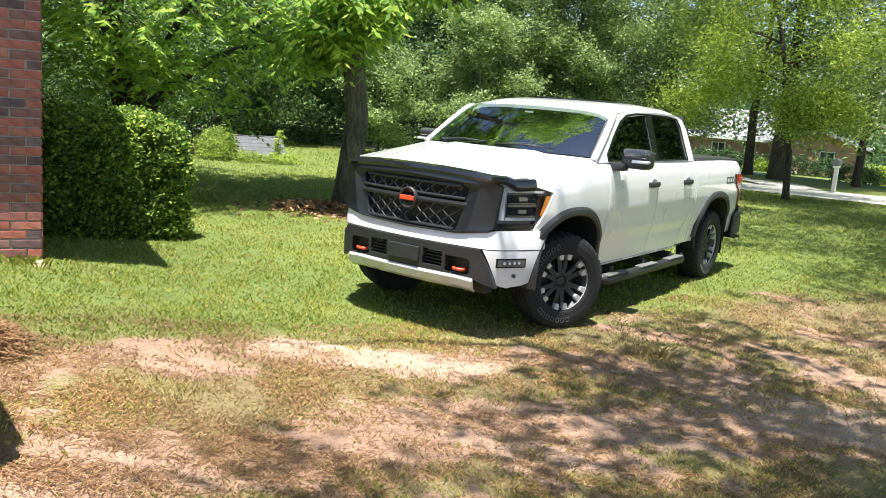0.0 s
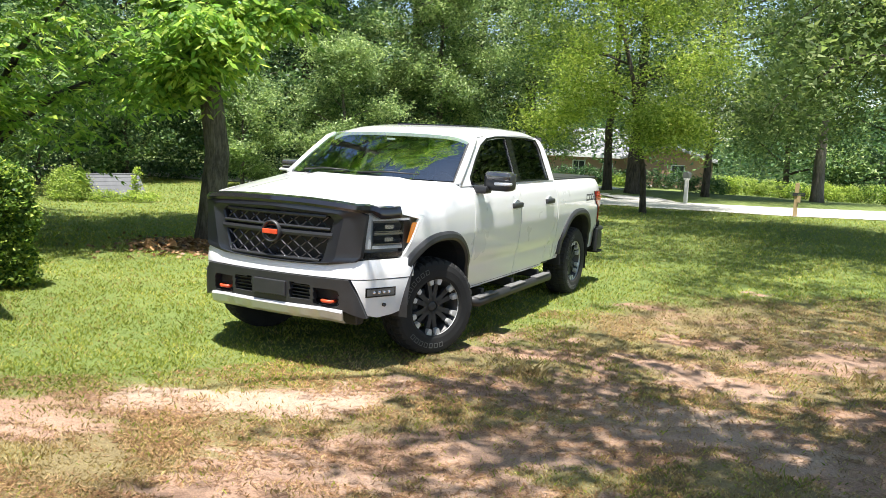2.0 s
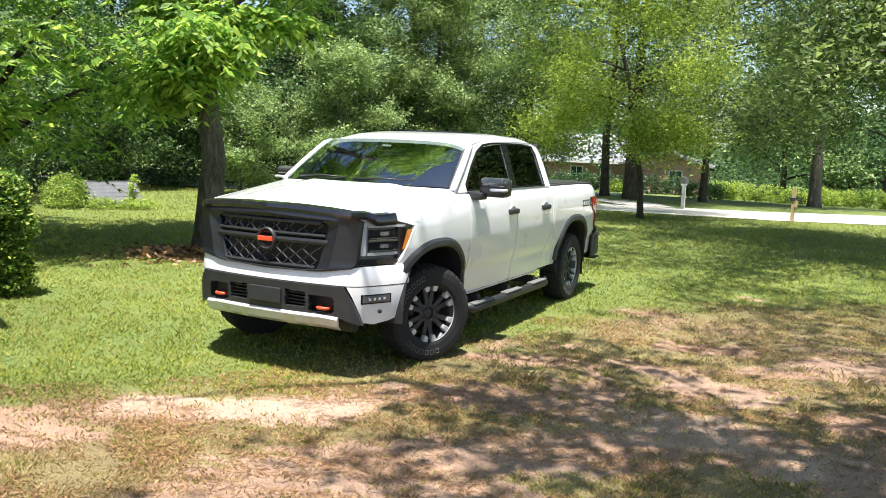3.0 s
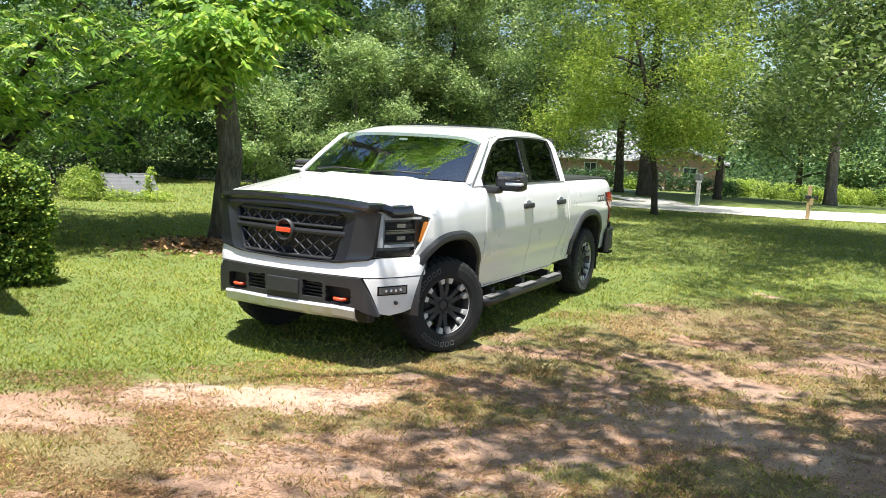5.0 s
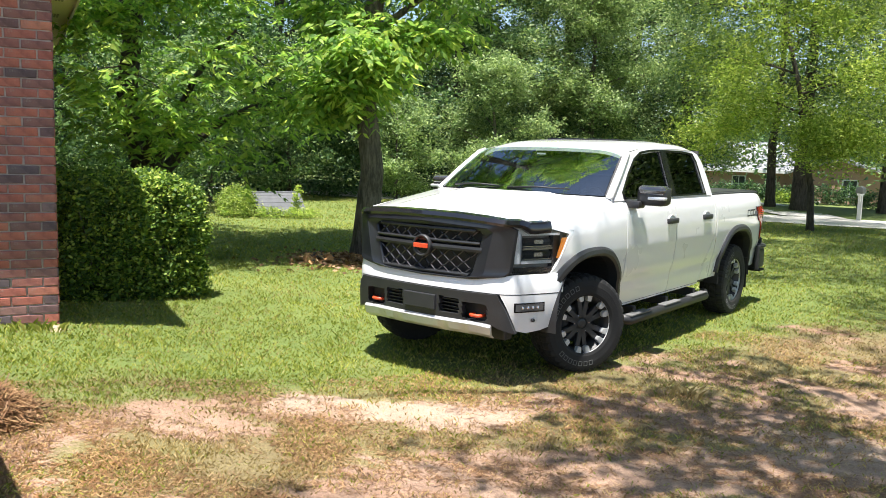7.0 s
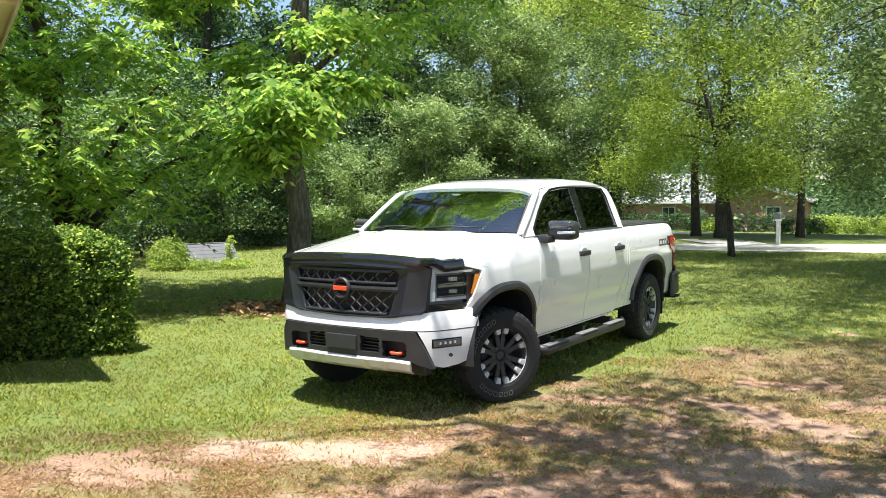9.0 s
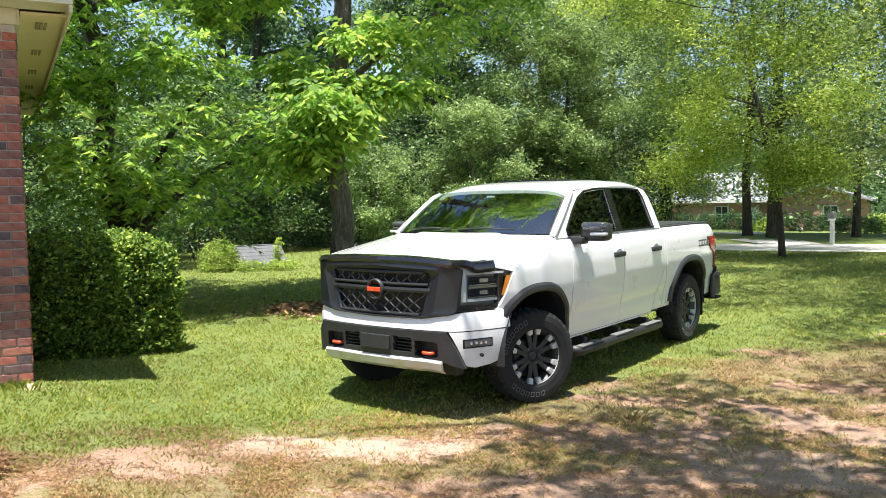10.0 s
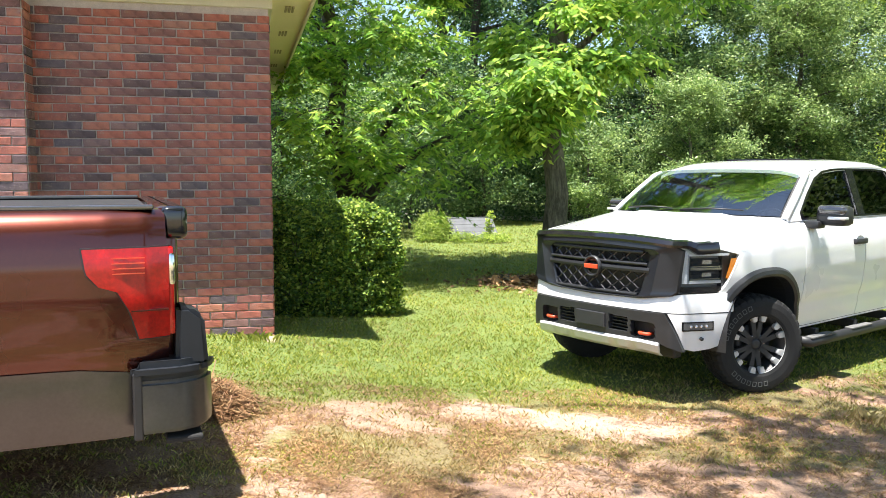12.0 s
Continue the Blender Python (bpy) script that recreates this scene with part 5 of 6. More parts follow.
        w2 = [(1.79, 1.425), (1.78, 1.836), (2.2, 1.834), (2.46, 1.815), (2.52, 1.74), (2.575, 1.425)]
        cab_plate("cab_side", shell, [w1, w2], s, 0.014, 0.0, paint, truck, "door frame and pillars")
        cab_plate("inner_lining", shell, [w1, w2], s, 0.045, -0.0145, CLOTH, truck)
        grow = lambda w, k: [((a - ca) * k + ca, (b - cb) * k + cb) for ca, cb in [(sum(p[0] for p in w) / len(w), sum(p[1] for p in w) / len(w))] for a, b in w]
        cab_plate("window_trim", [(0.62, 1.408), (0.62, 1.47), (0.82, 1.63), (1.02, 1.765), (1.19, 1.828), (1.40, 1.848), (1.66, 1.853), (2.2, 1.851), (2.475, 1.832), (2.54, 1.75), (2.597, 1.408)], [w1, w2], s, 0.02, 0.004, GLOSSY, truck, "black window surround")
        cab_plate("side_window", grow(w1, 1.03), [], s, 0.004, -0.014, TINTED, front_door, "dark tinted window").visible_shadow = False
        cab_plate("side_window", grow(w2, 1.03), [], s, 0.004, -0.014, TINTED, rear_door, "dark tinted window").visible_shadow = False
        # handles
        for door, y in ((front_door, 1.575), (rear_door, 2.50)):
            x = float(flank(y, 1.185))
            bm = box(x - 0.01, y - 0.115, 1.158, x + 0.032, y + 0.115, 1.21, 0.014) if s > 0 else box(-x - 0.032, y - 0.115, 1.158, -x + 0.01, y + 0.115, 1.21, 0.014)
            part("door_handle", bm, CHARCOAL, door, "black door handle", True)
            cup = mesh_part("handle_cup", *lathe([(0.0035, 0.085), (-0.004, 0.07), (-0.02, 0.03), (-0.024, 0.0)], 20), paint, door)
            cup.matrix_basis = Matrix.Translation((s * (x + 0.001), y, 1.185)) @ Matrix.Diagonal((s, 1, 0.62, 1))
        # mirror
        flip = Matrix.Diagonal((s, 1, 1, 1))
        mirror = part("side_mirror", box(1.0, 0.71, 1.362, 1.262, 0.89, 1.53, 0.045, segments=4, m=flip), CHARCOAL, truck, "large dark side mirror", True)
        part("cap", box(1.01, 0.70, 1.45, 1.258, 0.84, 1.537, 0.038, segments=4, m=flip), CAP, mirror, "glossy grey mirror cap", True)
        part("indicator", box(1.115, 0.692, 1.415, 1.267, 0.77, 1.442, 0.01, m=flip), BRIGHT, mirror, "clear turn strip", True)
        part("mirror_glass", box(1.02, 0.888, 1.378, 1.245, 0.894, 1.515, 0.002, m=flip), CHROME, mirror)
        part("arm", box(0.90, 0.66, 1.335, 1.06, 0.80, 1.40, 0.02, m=flip), CHARCOAL, mirror, "", True)
        # step bar
        step = mesh_part("step_bar", *tube([(s * 0.93, 0.66, 0.36), (s * 0.985, 0.74, 0.34), (s * 0.985, 1.2, 0.34), (s * 0.985, 2.6, 0.34), (s * 0.93, 2.70, 0.36)], [0.046] * 5, 12), DARK, truck, "black tubular side step")
        for y in (0.92, 1.65, 2.36):
            part("tread_pad", box(s * 0.985 - 0.042, y - 0.2, 0.374, s * 0.985 + 0.042, y + 0.2, 0.392, 0.006), LETTER, step, "grey step pad")
            part("bracket", box(min(s * 0.55, s * 0.96), y - 0.03, 0.36, max(s * 0.55, s * 0.96), y + 0.03, 0.44, 0.008), DARK, step)
        # wheels
        wheel(truck, (s * 0.845, 0.045 if s > 0 else -0.02, 0.408), steer, s)
        wheel(truck, (s * 0.845, 3.55, 0.408), 0.0, s)
        part("mud_flap", box(min(s * 0.76, s * 0.97), 4.01, 0.26, max(s * 0.76, s * 0.97), 4.025, 0.62, 0.004), RUBBER, truck)
        # bed rail, tail lamp
        part("rail_cap", box(min(s * (0.84 if lower else 0.80), s * 0.882), 2.80, 1.385, max(s * (0.84 if lower else 0.80), s * 0.882), 4.50, 1.408, 0.008), CAP if lower else CHARCOAL, truck, "black bed rail cap")
        nu, nv = 18, 16
        verts = []
        top_y = lambda z: float(np.interp(z, [0.825, 0.95, 1.04, 1.065, 1.12, 1.222], [4.42, 4.385, 4.335, 4.26, 4.215, 4.20]))
        for i in range(nu):
            for j in range(nv):
                z = 0.826 + 0.398 * j / (nv - 1)
                y = top_y(z) + (4.551 - top_y(z)) * i / (nu - 1)
                verts.append((s * (float(flank(y, z)) + 0.012), y, z))
        seal = [(s * (abs(x) - 0.007), y + (0.0 if i // nv else -0.007), z + (0.006 if i % nv == nv - 1 else -0.006 if i % nv == 0 else 0.0)) for i, (x, y, z) in enumerate(verts)]
        part("lamp_seal", rolled(seal, grid_faces(nu, nv), 0.02, lambda c: (-s, 0, 0)), DARK, truck, "", True)
        tail = part("tail_lamp", rolled(verts, grid_faces(nu, nv), 0.03, lambda c: (-s, 0, 0)), RED_LENS, truck, "red wraparound tail lamp", True)
        part("tail_lens", box(min(s * 0.80, s * 0.935), 4.548, 0.83, max(s * 0.80, s * 0.935), 4.575, 1.222, 0.01), RED_LENS, tail, "", True)
        for k in range(4):
            z = 1.115 + 0.022 * k
            y0 = 4.265
            x = float(flank(4.33, z)) + 0.0135
            part("lamp_rib", box(min(s * x, s * (x - 0.006)), y0, z, max(s * x, s * (x - 0.006)), 4.45, z + 0.004), RED_HOOK, tail)
        part("lamp_split", box(min(s * 0.9, s * 0.985), 4.39, 0.948, max(s * 0.9, s * 0.985), 4.545, 0.954), MAROON, tail)
        part("reverse_lens", box(min(s * 0.88, s * 0.944), 4.548, 1.05, max(s * 0.88, s * 0.95), 4.581, 1.20, 0.02), CHROME, tail, "clear reversing lens", True)
        # bed decal as plain shapes
        if not lower:
            tilt = lambda y, z: y + 0.25 * (z - 1.12)
            for y0, y1, z0, z1, mt in ((3.80, 3.90, 1.125, 1.205, CHARCOAL), (3.91, 4.0, 1.125, 1.205, CHARCOAL), (4.01, 4.09, 1.125, 1.205, CHARCOAL), (4.10, 4.16, 1.155, 1.175, CHARCOAL), (4.12, 4.15, 1.12, 1.23, CHARCOAL)):
                verts = [(s * (float(flank(tilt(y, z), z)) + 0.003), tilt(y, z), z) for y in np.linspace(y0, y1, 4) for z in np.linspace(z0, z1, 4)]
                decal = mesh_part("decal", verts, grid_faces(4, 4), mt, truck, "dark bed decal shapes")
                if 0.07 < y1 - y0 < 0.12:
                    verts = [(s * (float(flank(tilt(y, z), z)) + 0.005), tilt(y, z), z) for y in np.linspace(y0 + 0.016, y1 - 0.016, 4) for z in np.linspace(z0 + 0.018, z1 - 0.018, 4)]
                    mesh_part("decal_fill", verts, grid_faces(4, 4), paint, decal)
            for up in (1, -1):
                verts = []
                for k in range(6):
                    z = 1.115 + 0.12 * k / 5
                    y = 4.19 + (0.055 if up > 0 else -0.055) * (k / 2.5 - 1) + 0.03
                    verts += [(s * (float(flank(y + d, z)) + 0.004 + 0.001 * up), y + d, z) for d in (-0.02, 0.02)]
                mesh_part("decal", verts, grid_faces(6, 2), CHARCOAL, truck, "dark crossed decal stroke")
    for x0, x1 in ((-0.62, -0.08), (0.02, 0.60)):
        pts = [(x0, 0.18 + 0.22 * x0 * x0, 1.475), ((x0 + x1) / 2, 0.19, 1.497), (x1, 0.19 + 0.2 * x1 * x1, 1.488)]
        mesh_part("wiper", *tube(pts, [0.010, 0.008, 0.006], 5), DARK, truck, "black wiper")
    # roof and glass
    ny, nx = 34, 31
    verts = []
    for j in range(ny):
        y = 0.84 + (2.70 - 0.84) * j / (ny - 1)
        zr = float(np.interp(y, [0.84, 0.95, 1.15, 1.45, 1.9, 2.35, 2.55, 2.65, 2.70], [1.842, 1.875, 1.908, 1.933, 1.945, 1.937, 1.915, 1.885, 1.84]))
        for i in range(nx):
            q = math.sin(math.pi / 2 * (2 * i / (nx - 1) - 1))
            yy = y + 0.09 * abs(q) ** 2 * (1 - j / (ny - 1))
            w = float(np.interp(y, [0.84, 1.1, 2.4, 2.7], [0.762, 0.792, 0.792, 0.775]))
            verts.append((w * q, yy, zr - 0.012 * q * q - 0.062 * abs(q) ** 7))
    part("roof", rolled(verts, grid_faces(ny, nx), 0.03, lambda c: (0, 0, -1)), paint, truck, "cab roof", True)
    part("sunroof", box(-0.40, 1.55, 1.915, 0.40, 2.22, 1.9485, 0.006), GLOSSY, truck, "dark glass sunroof")
    verts = []
    for i in range(25):
        q = 2 * i / 24 - 1
        for j in range(13):
            v = j / 12
            xb, yb, zb_ = 0.86 * q, 0.15 + 0.24 * q * q, 1.452 - 0.012 * q * q
            xt, yt, zt_ = 0.755 * q, 0.83 + 0.09 * q * q, 1.848 - 0.03 * q * q
            bow = 0.011 * math.sin(math.pi * v)
            verts.append((xb + (xt - xb) * v, yb + (yt - yb) * v - bow, zb_ + (zt_ - zb_) * v + bow * 0.8))
    ws = mesh_part("windshield", verts, grid_faces(25, 13), WINDSHIELD, truck, "raked windshield reflecting trees")
    ws.visible_shadow = False
    part("label", box(-0.05, 0.775, 1.775, 0.04, 0.78, 1.79), STICKER, truck)
    for s in (-1, 1):
        pts = [(s * 0.905, 0.40, 1.415), (s * 0.85, 0.67, 1.62), (s * 0.80, 0.89, 1.775), (s * 0.785, 0.97, 1.81)]
        v, f = tube(pts, [0.036, 0.032, 0.03, 0.02], 10)
        mesh_part("windshield_pillar", v, f, paint, truck)
    part("cowl", box(-0.80, 0.15, 1.30, 0.80, 0.45, 1.40, 0.015), DARK, truck, "black cowl panel")
    part("rear_window", box(-0.66, 2.70, 1.44, 0.66, 2.712, 1.80, 0.02, m=None), TINTED, truck)
    part("cab_back", box(-0.90, 2.722, 0.60, 0.90, 2.76, 1.44), paint, truck)
    for s in (-1, 1):
        part("cab_back", box(min(s * 0.66, s * 0.77), 2.66, 1.44, max(s * 0.66, s * 0.77), 2.73, 1.84, 0.015), paint, truck)
        part("inner_lining", box(min(s * 0.60, s * 0.80), 2.640, 1.0, max(s * 0.60, s * 0.80), 2.656, 1.86), CLOTH, truck)
    # inside
    part("dashboard", box(-0.80, 0.38, 1.05, 0.80, 0.80, 1.40, 0.06, segments=3), DASH, truck, "grey dashboard", True)
    for x in (-0.40, 0.40):
        seat = part("front_seat", box(x - 0.26, 1.35, 0.95, x + 0.26, 1.95, 1.12, 0.06), CLOTH, truck, "", True)
        part("backrest", box(x - 0.25, 1.86, 1.10, x + 0.25, 2.02, 1.60, 0.06), CLOTH, seat, "", True)
        part("headrest", box(x - 0.14, 1.90, 1.62, x + 0.14, 2.0, 1.78, 0.04), CLOTH, seat, "", True)
    part("rear_seat", box(-0.72, 2.42, 0.95, 0.72, 2.60, 1.58, 0.06), CLOTH, truck, "", True)
    pts = [(0.40 + 0.18 * math.cos(a), 1.0 + 0.07 * math.sin(a), 1.30 + 0.17 * math.sin(a)) for a in np.linspace(0, 2 * math.pi, 25)]
    mesh_part("steering_wheel", *tube(pts, [0.014] * 25, 6), DARK, truck)
    part("rear_view_mirror", box(-0.12, 0.88, 1.69, 0.12, 0.91, 1.75, 0.015), DARK, truck)
    # underside and bed
    part("engine_bay", box(-0.50, -0.72, 0.50, 0.50, 0.55, 1.18), DARK, truck)
    part("lamp_backing", box(-0.90, -0.50, 0.80, 0.90, -0.40, 1.18), DARK, truck)
    part("cab_floor", box(-0.92, 0.56, 0.48, 0.92, 2.72, 1.0), DARK, truck)
    part("bed_floor", box(-0.92, 2.80, 0.72, 0.92, 2.98, 1.36), DARK, truck)
    part("bed_floor", box(-0.55, 2.98, 0.72, 0.55, 4.5, 0.9), DARK, truck)
    part("bed_cover", box(-0.80, 2.79, 1.345 if lower else 1.37, 0.80, 4.50, 1.384 if lower else 1.415, 0.01), CHARCOAL, truck, "flat black bed cover")
    part("tailgate", box(-0.84, 4.50, 0.66, 0.84, 4.60 if lower else 4.565, 1.40, 0.03), paint, truck, "closed tailgate", True)
    if lower:
        part("tailgate_lip", box(-0.86, 4.53, 1.25, 0.86, 4.645, 1.40, 0.03, segments=4), GLOSSY, truck, "glossy black tailgate spoiler", True)
    part("chassis", box(-0.42, -0.6, 0.40, 0.42, 4.5, 0.52, 0.02), DARK, truck)
    mesh_part("axle", *tube([(-0.78, 3.55, 0.40), (-0.1, 3.55, 0.40), (0.1, 3.55, 0.40), (0.78, 3.55, 0.40)], [0.05, 0.055, 0.055, 0.05], 10), DARK, truck)
    mesh_part("axle", *tube([(-0.75, 0.02, 0.40), (0.75, 0.02, 0.40)], [0.05, 0.05], 10), DARK, truck)
    # rear bumper
    trim, pad = lower or CHARCOAL, NAVY if lower else CHARCOAL
    dz, dy = (-0.065, -0.04) if lower else (0.0, 0.0)
    rear = part("rear_bumper", box(-0.86, 4.60, 0.50 + dz, 0.86, 4.76 + dy, 0.70 + dz, 0.03), trim, truck, "rear bumper", True)
    for s in (-1, 1):
        o = [(0.78, 4.50), (0.985, 4.42), (0.985, 4.62), (0.94, 4.72), (0.84, 4.775), (0.78, 4.775)]
        part("bumper_end", prism([(s * a, b + dy) for a, b in o], 0.24, "z", 0.46 + dz, 0.018), trim, rear, "", True)
        o = [(0.78, 4.55), (0.99, 4.40), (0.995, 4.63), (0.95, 4.735), (0.84, 4.79), (0.78, 4.79)]
        part("step_pad", prism([(s * a, b + dy) for a, b in o], 0.085 if lower else 0.05, "z", 0.70 + dz, 0.03 if lower else 0.014), pad, rear, "black step pad", True)
        part("bumper_seal", box(min(s * 0.94, s * 0.99), 4.385, 0.44 + dz, max(s * 0.94, s * 0.99), 4.425, 0.74 + dz, 0.008), DARK, rear)
        part("corner_step", box(min(s * 0.72, s * 0.97), 4.52, 0.405 + dz, max(s * 0.72, s * 0.97), 4.72 + dy, 0.435 + dz, 0.01), RUBBER, rear)
        if lower:
            part("bumper_riser", prism([(4.57, 0.68), (4.58, 0.955), (4.64, 0.95), (4.70, 0.90), (4.715, 0.68)], s * 0.16, "x", s * 0.78, 0.02), pad, rear, "tall black bumper riser", True)
        else:
            part("bumper_riser", prism([(s * 0.80, 4.575), (s * 0.955, 4.56), (s * 0.93, 4.66), (s * 0.80, 4.70)], 0.085, "z", 0.748, 0.012), pad, rear)
    return truck


white_truck = pickup("white crew-cab pickup truck parked on the grass", WHITE, None, -26.0)
maroon_truck = pickup("maroon pickup truck with pewter lower trim beside the house", MAROON, PEWTER, 0.0)
# the maroon truck has a longer bed behind its rear axle
for piece in maroon_truck.children_recursive:
    if piece.data and piece.matrix_basis == Matrix.Identity(4) and not piece.name.startswith(("fender_flare", "wheel_well")):
        for vert in piece.data.vertices:
            vert.co.y += 1.25 * float(smoothstep(4.08, 4.16, vert.co.y))
maroon_truck.matrix_basis = pose(-1.586, -10.157, 0.25, 0, 0, -16.1)

# ---- small things ----
WOODEN = plain("weathered_wood", (0.30, 0.21, 0.11), (0.44, 0.33, 0.18), 7, 0.85, bumps=0.4)
GREYWOOD = plain("grey_weathered_shingle", (0.085, 0.087, 0.094), (0.155, 0.158, 0.168), 5, 0.9, bumps=0.4)
POSTWHITE = plain("white_post", (0.62, 0.61, 0.58), (0.74, 0.73, 0.70), 8, 0.6)
BRICK_FAR = plain("far_brick", (0.34, 0.20, 0.14), (0.46, 0.29, 0.21), 14, 0.9, fine=90)
ROOF_FAR = plain("pale_grey_shingle", (0.25, 0.25, 0.255), (0.35, 0.35, 0.36), 3, 0.9, fine=14)
PANE = plain("far_window_glass", (0.03, 0.035, 0.04), (0.06, 0.065, 0.07), 3, 0.08)
STUMPWOOD = plain("split_stump_wood", (0.36, 0.14, 0.055), (0.62, 0.37, 0.17), 9, 0.9, bumps=0.6)


def stump(base):
    """A rotted stump cut low, broken and uneven."""
    r = np.random.RandomState(3)
    thing = empty("tree_stump", "low broken tree stump with orange rotted wood", "stump")
    thing.location = base
    thing.scale = (0.8, 0.8, 0.8)
    verts, faces = [], []
    n = 40
    for k in range(n):
        a = 2 * math.pi * k / n
        q = 0.25 * (1 + 0.22 * math.sin(3 * a + 1) + 0.12 * math.sin(7 * a)) + r.uniform(-0.02, 0.02)
        top = 0.115 + 0.06 * math.sin(2 * a) + r.uniform(-0.03, 0.03)
        for f, z in ((1.4, -0.03), (1.1, 0.03), (0.95, top), (0.75, top - r.uniform(-0.02, 0.04)), (0.4, 0.07 + r.uniform(-0.03, 0.04)), (0.08, 0.05)):
            verts.append((q * f * math.cos(a), q * f * math.sin(a), z))
    for k in range(n):
        for i in range(5):
            j = (k + 1) % n
            faces.append((k * 6 + i, j * 6 + i, j * 6 + i + 1, k * 6 + i + 1))
    mesh_part("wood", verts, faces, STUMPWOOD, thing, "orange rotted wood", False)
    for k in range(70):
        a = r.uniform(0, 6.28)
        d = abs(r.normal(0, 0.26))
        m = pose(d * math.cos(a), d * math.sin(a), 0.03 + 0.35 * max(0, 0.32 - d) + 0.03, r.uniform(-50, 50), r.uniform(-50, 50), r.uniform(0, 180))
        l, w = r.uniform(0.03, 0.10), r.uniform(0.012, 0.03)
        part("splinter", box(-l, -w, -0.008, l, w, 0.008, m=m), (STUMPWOOD, WOODEN, BARK)[k % 3], thing)
    return thing


stump((-5.25, 2.95, 0.0))
# dead leaves heaped round the pecan's foot
r = np.random.RandomState(8)
n = 1800
q, a = np.abs(r.normal(0, 0.55, n)), r.uniform(0, 6.28, n)
pts = np.stack([-5.05 + q * np.cos(a) * 1.2, 3.35 + q * np.sin(a), 0.02 + 0.10 * np.exp(-q * q * 3) * r.uniform(0, 1, n)], -1)
v, f = leaf_shapes(pts, r.normal(0, 1, (n, 3)) * np.array([1, 1, 0.2]), 0.09, 4, 0.55)
tagged(mesh_fast("dead_leaves", v, f, LITTER), "brown dead leaves round the pecan's foot", "leaves", kind="stuff")


def well_house(base, turn):
    """A low shingled slope over a pump."""
    thing = empty("pump_cover", "low grey shingled pump cover among shrubs", "pump cover")
    thing.matrix_basis = pose(*base, 0, 0, turn)
    part("box", prism([(-0.33, 0.0), (0.22, 0.0), (0.22, 0.52), (0.14, 0.52), (-0.33, 0.05)], 1.2, "x", -0.6), GREYWOOD, thing, "grey board box")
    slope = math.atan2(0.47, 0.47)
    for k in range(6):
        m = Matrix.Translation((0, -0.37 + 0.088 * k, 0.045 + 0.088 * k)) @ Matrix.Rotation(slope - 0.04, 4, "X")
        part("shingle_course", box(-0.65 + 0.006 * (k % 2), 0, 0, 0.65 - 0.006 * (k % 3), 0.145, 0.013, 0.003, m=m), GREYWOOD, thing, "grey shingle course")
    part("ridge_cap", box(-0.66, 0.13, 0.565, 0.66, 0.25, 0.585, 0.006), GREYWOOD, thing, "grey ridge cap")
    return thing


well_house((-12.3, 8.25, 0.03), 70)
thicket("shrub", "rounded light green shrub beside the pump cover", "shrub", [(-12.8, 7.35, 0.35, 0.5, 0.5, 0.42), (-12.5, 7.05, 0.2, 0.35, 0.4, 0.3)], 5200, 0.065, LEAF_LIME, 101, spread=0.08)
thicket("shrub", "low trailing shrub before the pump cover", "shrub", [(-11.95, 7.65, 0.08, 0.4, 0.4, 0.16), (-11.5, 8.3, 0.08, 0.4, 0.45, 0.15)], 4000, 0.06, LEAF_LIME, 102, spread=0.06)
thicket("shrub", "young upright shoot beside the pump cover", "shrub", [(-11.75, 8.4, 0.5, 0.10, 0.10, 0.3)], 320, 0.075, LEAF_LIME, 103, spread=0.04)


def mailbox(base):
    thing = empty("mailbox", "mailbox on a white wooden post by the road", "mailbox")
    thing.location = base
    part("post", box(-0.06, -0.06, -0.05, 0.06, 0.06, 0.98, 0.008), POSTWHITE, thing, "white post")
    part("arm", box(-0.05, -0.32, 0.80, 0.05, 0.28, 0.86, 0.006), POSTWHITE, thing)
    part("brace", prism([(-0.22, 0.80), (-0.16, 0.80), (0.0, 0.58), (0.0, 0.50)], 0.05, "x", -0.025), POSTWHITE, thing)
    o = [(-0.1, 0.0)] + [(0.1 * math.cos(a), 0.12 + 0.1 * math.sin(a)) for a in np.linspace(math.pi, 0, 12)] + [(0.1, 0.0)]
    body = prism([(x, z + 0.862) for x, z in o], 0.5, "y", -0.30, 0.006)
    part("box", body, plain("grey_mailbox", (0.12, 0.125, 0.12), (0.18, 0.185, 0.18), 6, 0.45, 0.2), thing, "pale grey metal box")
    return thing


mailbox((-1.38, 22.45, 0.0))
post = empty("cross_post", "weathered wooden sign post with a small crosspiece", "post")
post.location = (2.22, 20.15, 0.0)
part("post", box(-0.055, -0.055, -0.1, 0.055, 0.055, 0.98, 0.006), WOODEN, post)
part("crosspiece", box(-0.12, -0.075, 0.60, 0.22, -0.052, 0.70, 0.004, m=pose(0, 0, 0, 0, 0, 10)), DARK, post, "dark crosspiece")
part("brace", box(0.03, -0.09, 0.42, 0.12, -0.06, 0.62, 0.004), WOODEN, post)


def window_far(parent, x0, x1, z0, z1, y):
    w = part("window", box(x0 - 0.08, y - 0.04, z0 - 0.08, x1 + 0.08, y + 0.02, z1 + 0.08, 0.01), POSTWHITE, parent, "white framed window")
    n = 2
    for k in range(n):
        a, b = x0 + (x1 - x0) * k / n + 0.03, x0 + (x1 - x0) * (k + 1) / n - 0.03
        part("pane", box(a, y - 0.052, z0, b, y - 0.036, (z0 + z1) / 2 - 0.025), PANE, w)
        part("pane", box(a, y - 0.052, (z0 + z1) / 2 + 0.025, b, y - 0.036, z1), PANE, w)


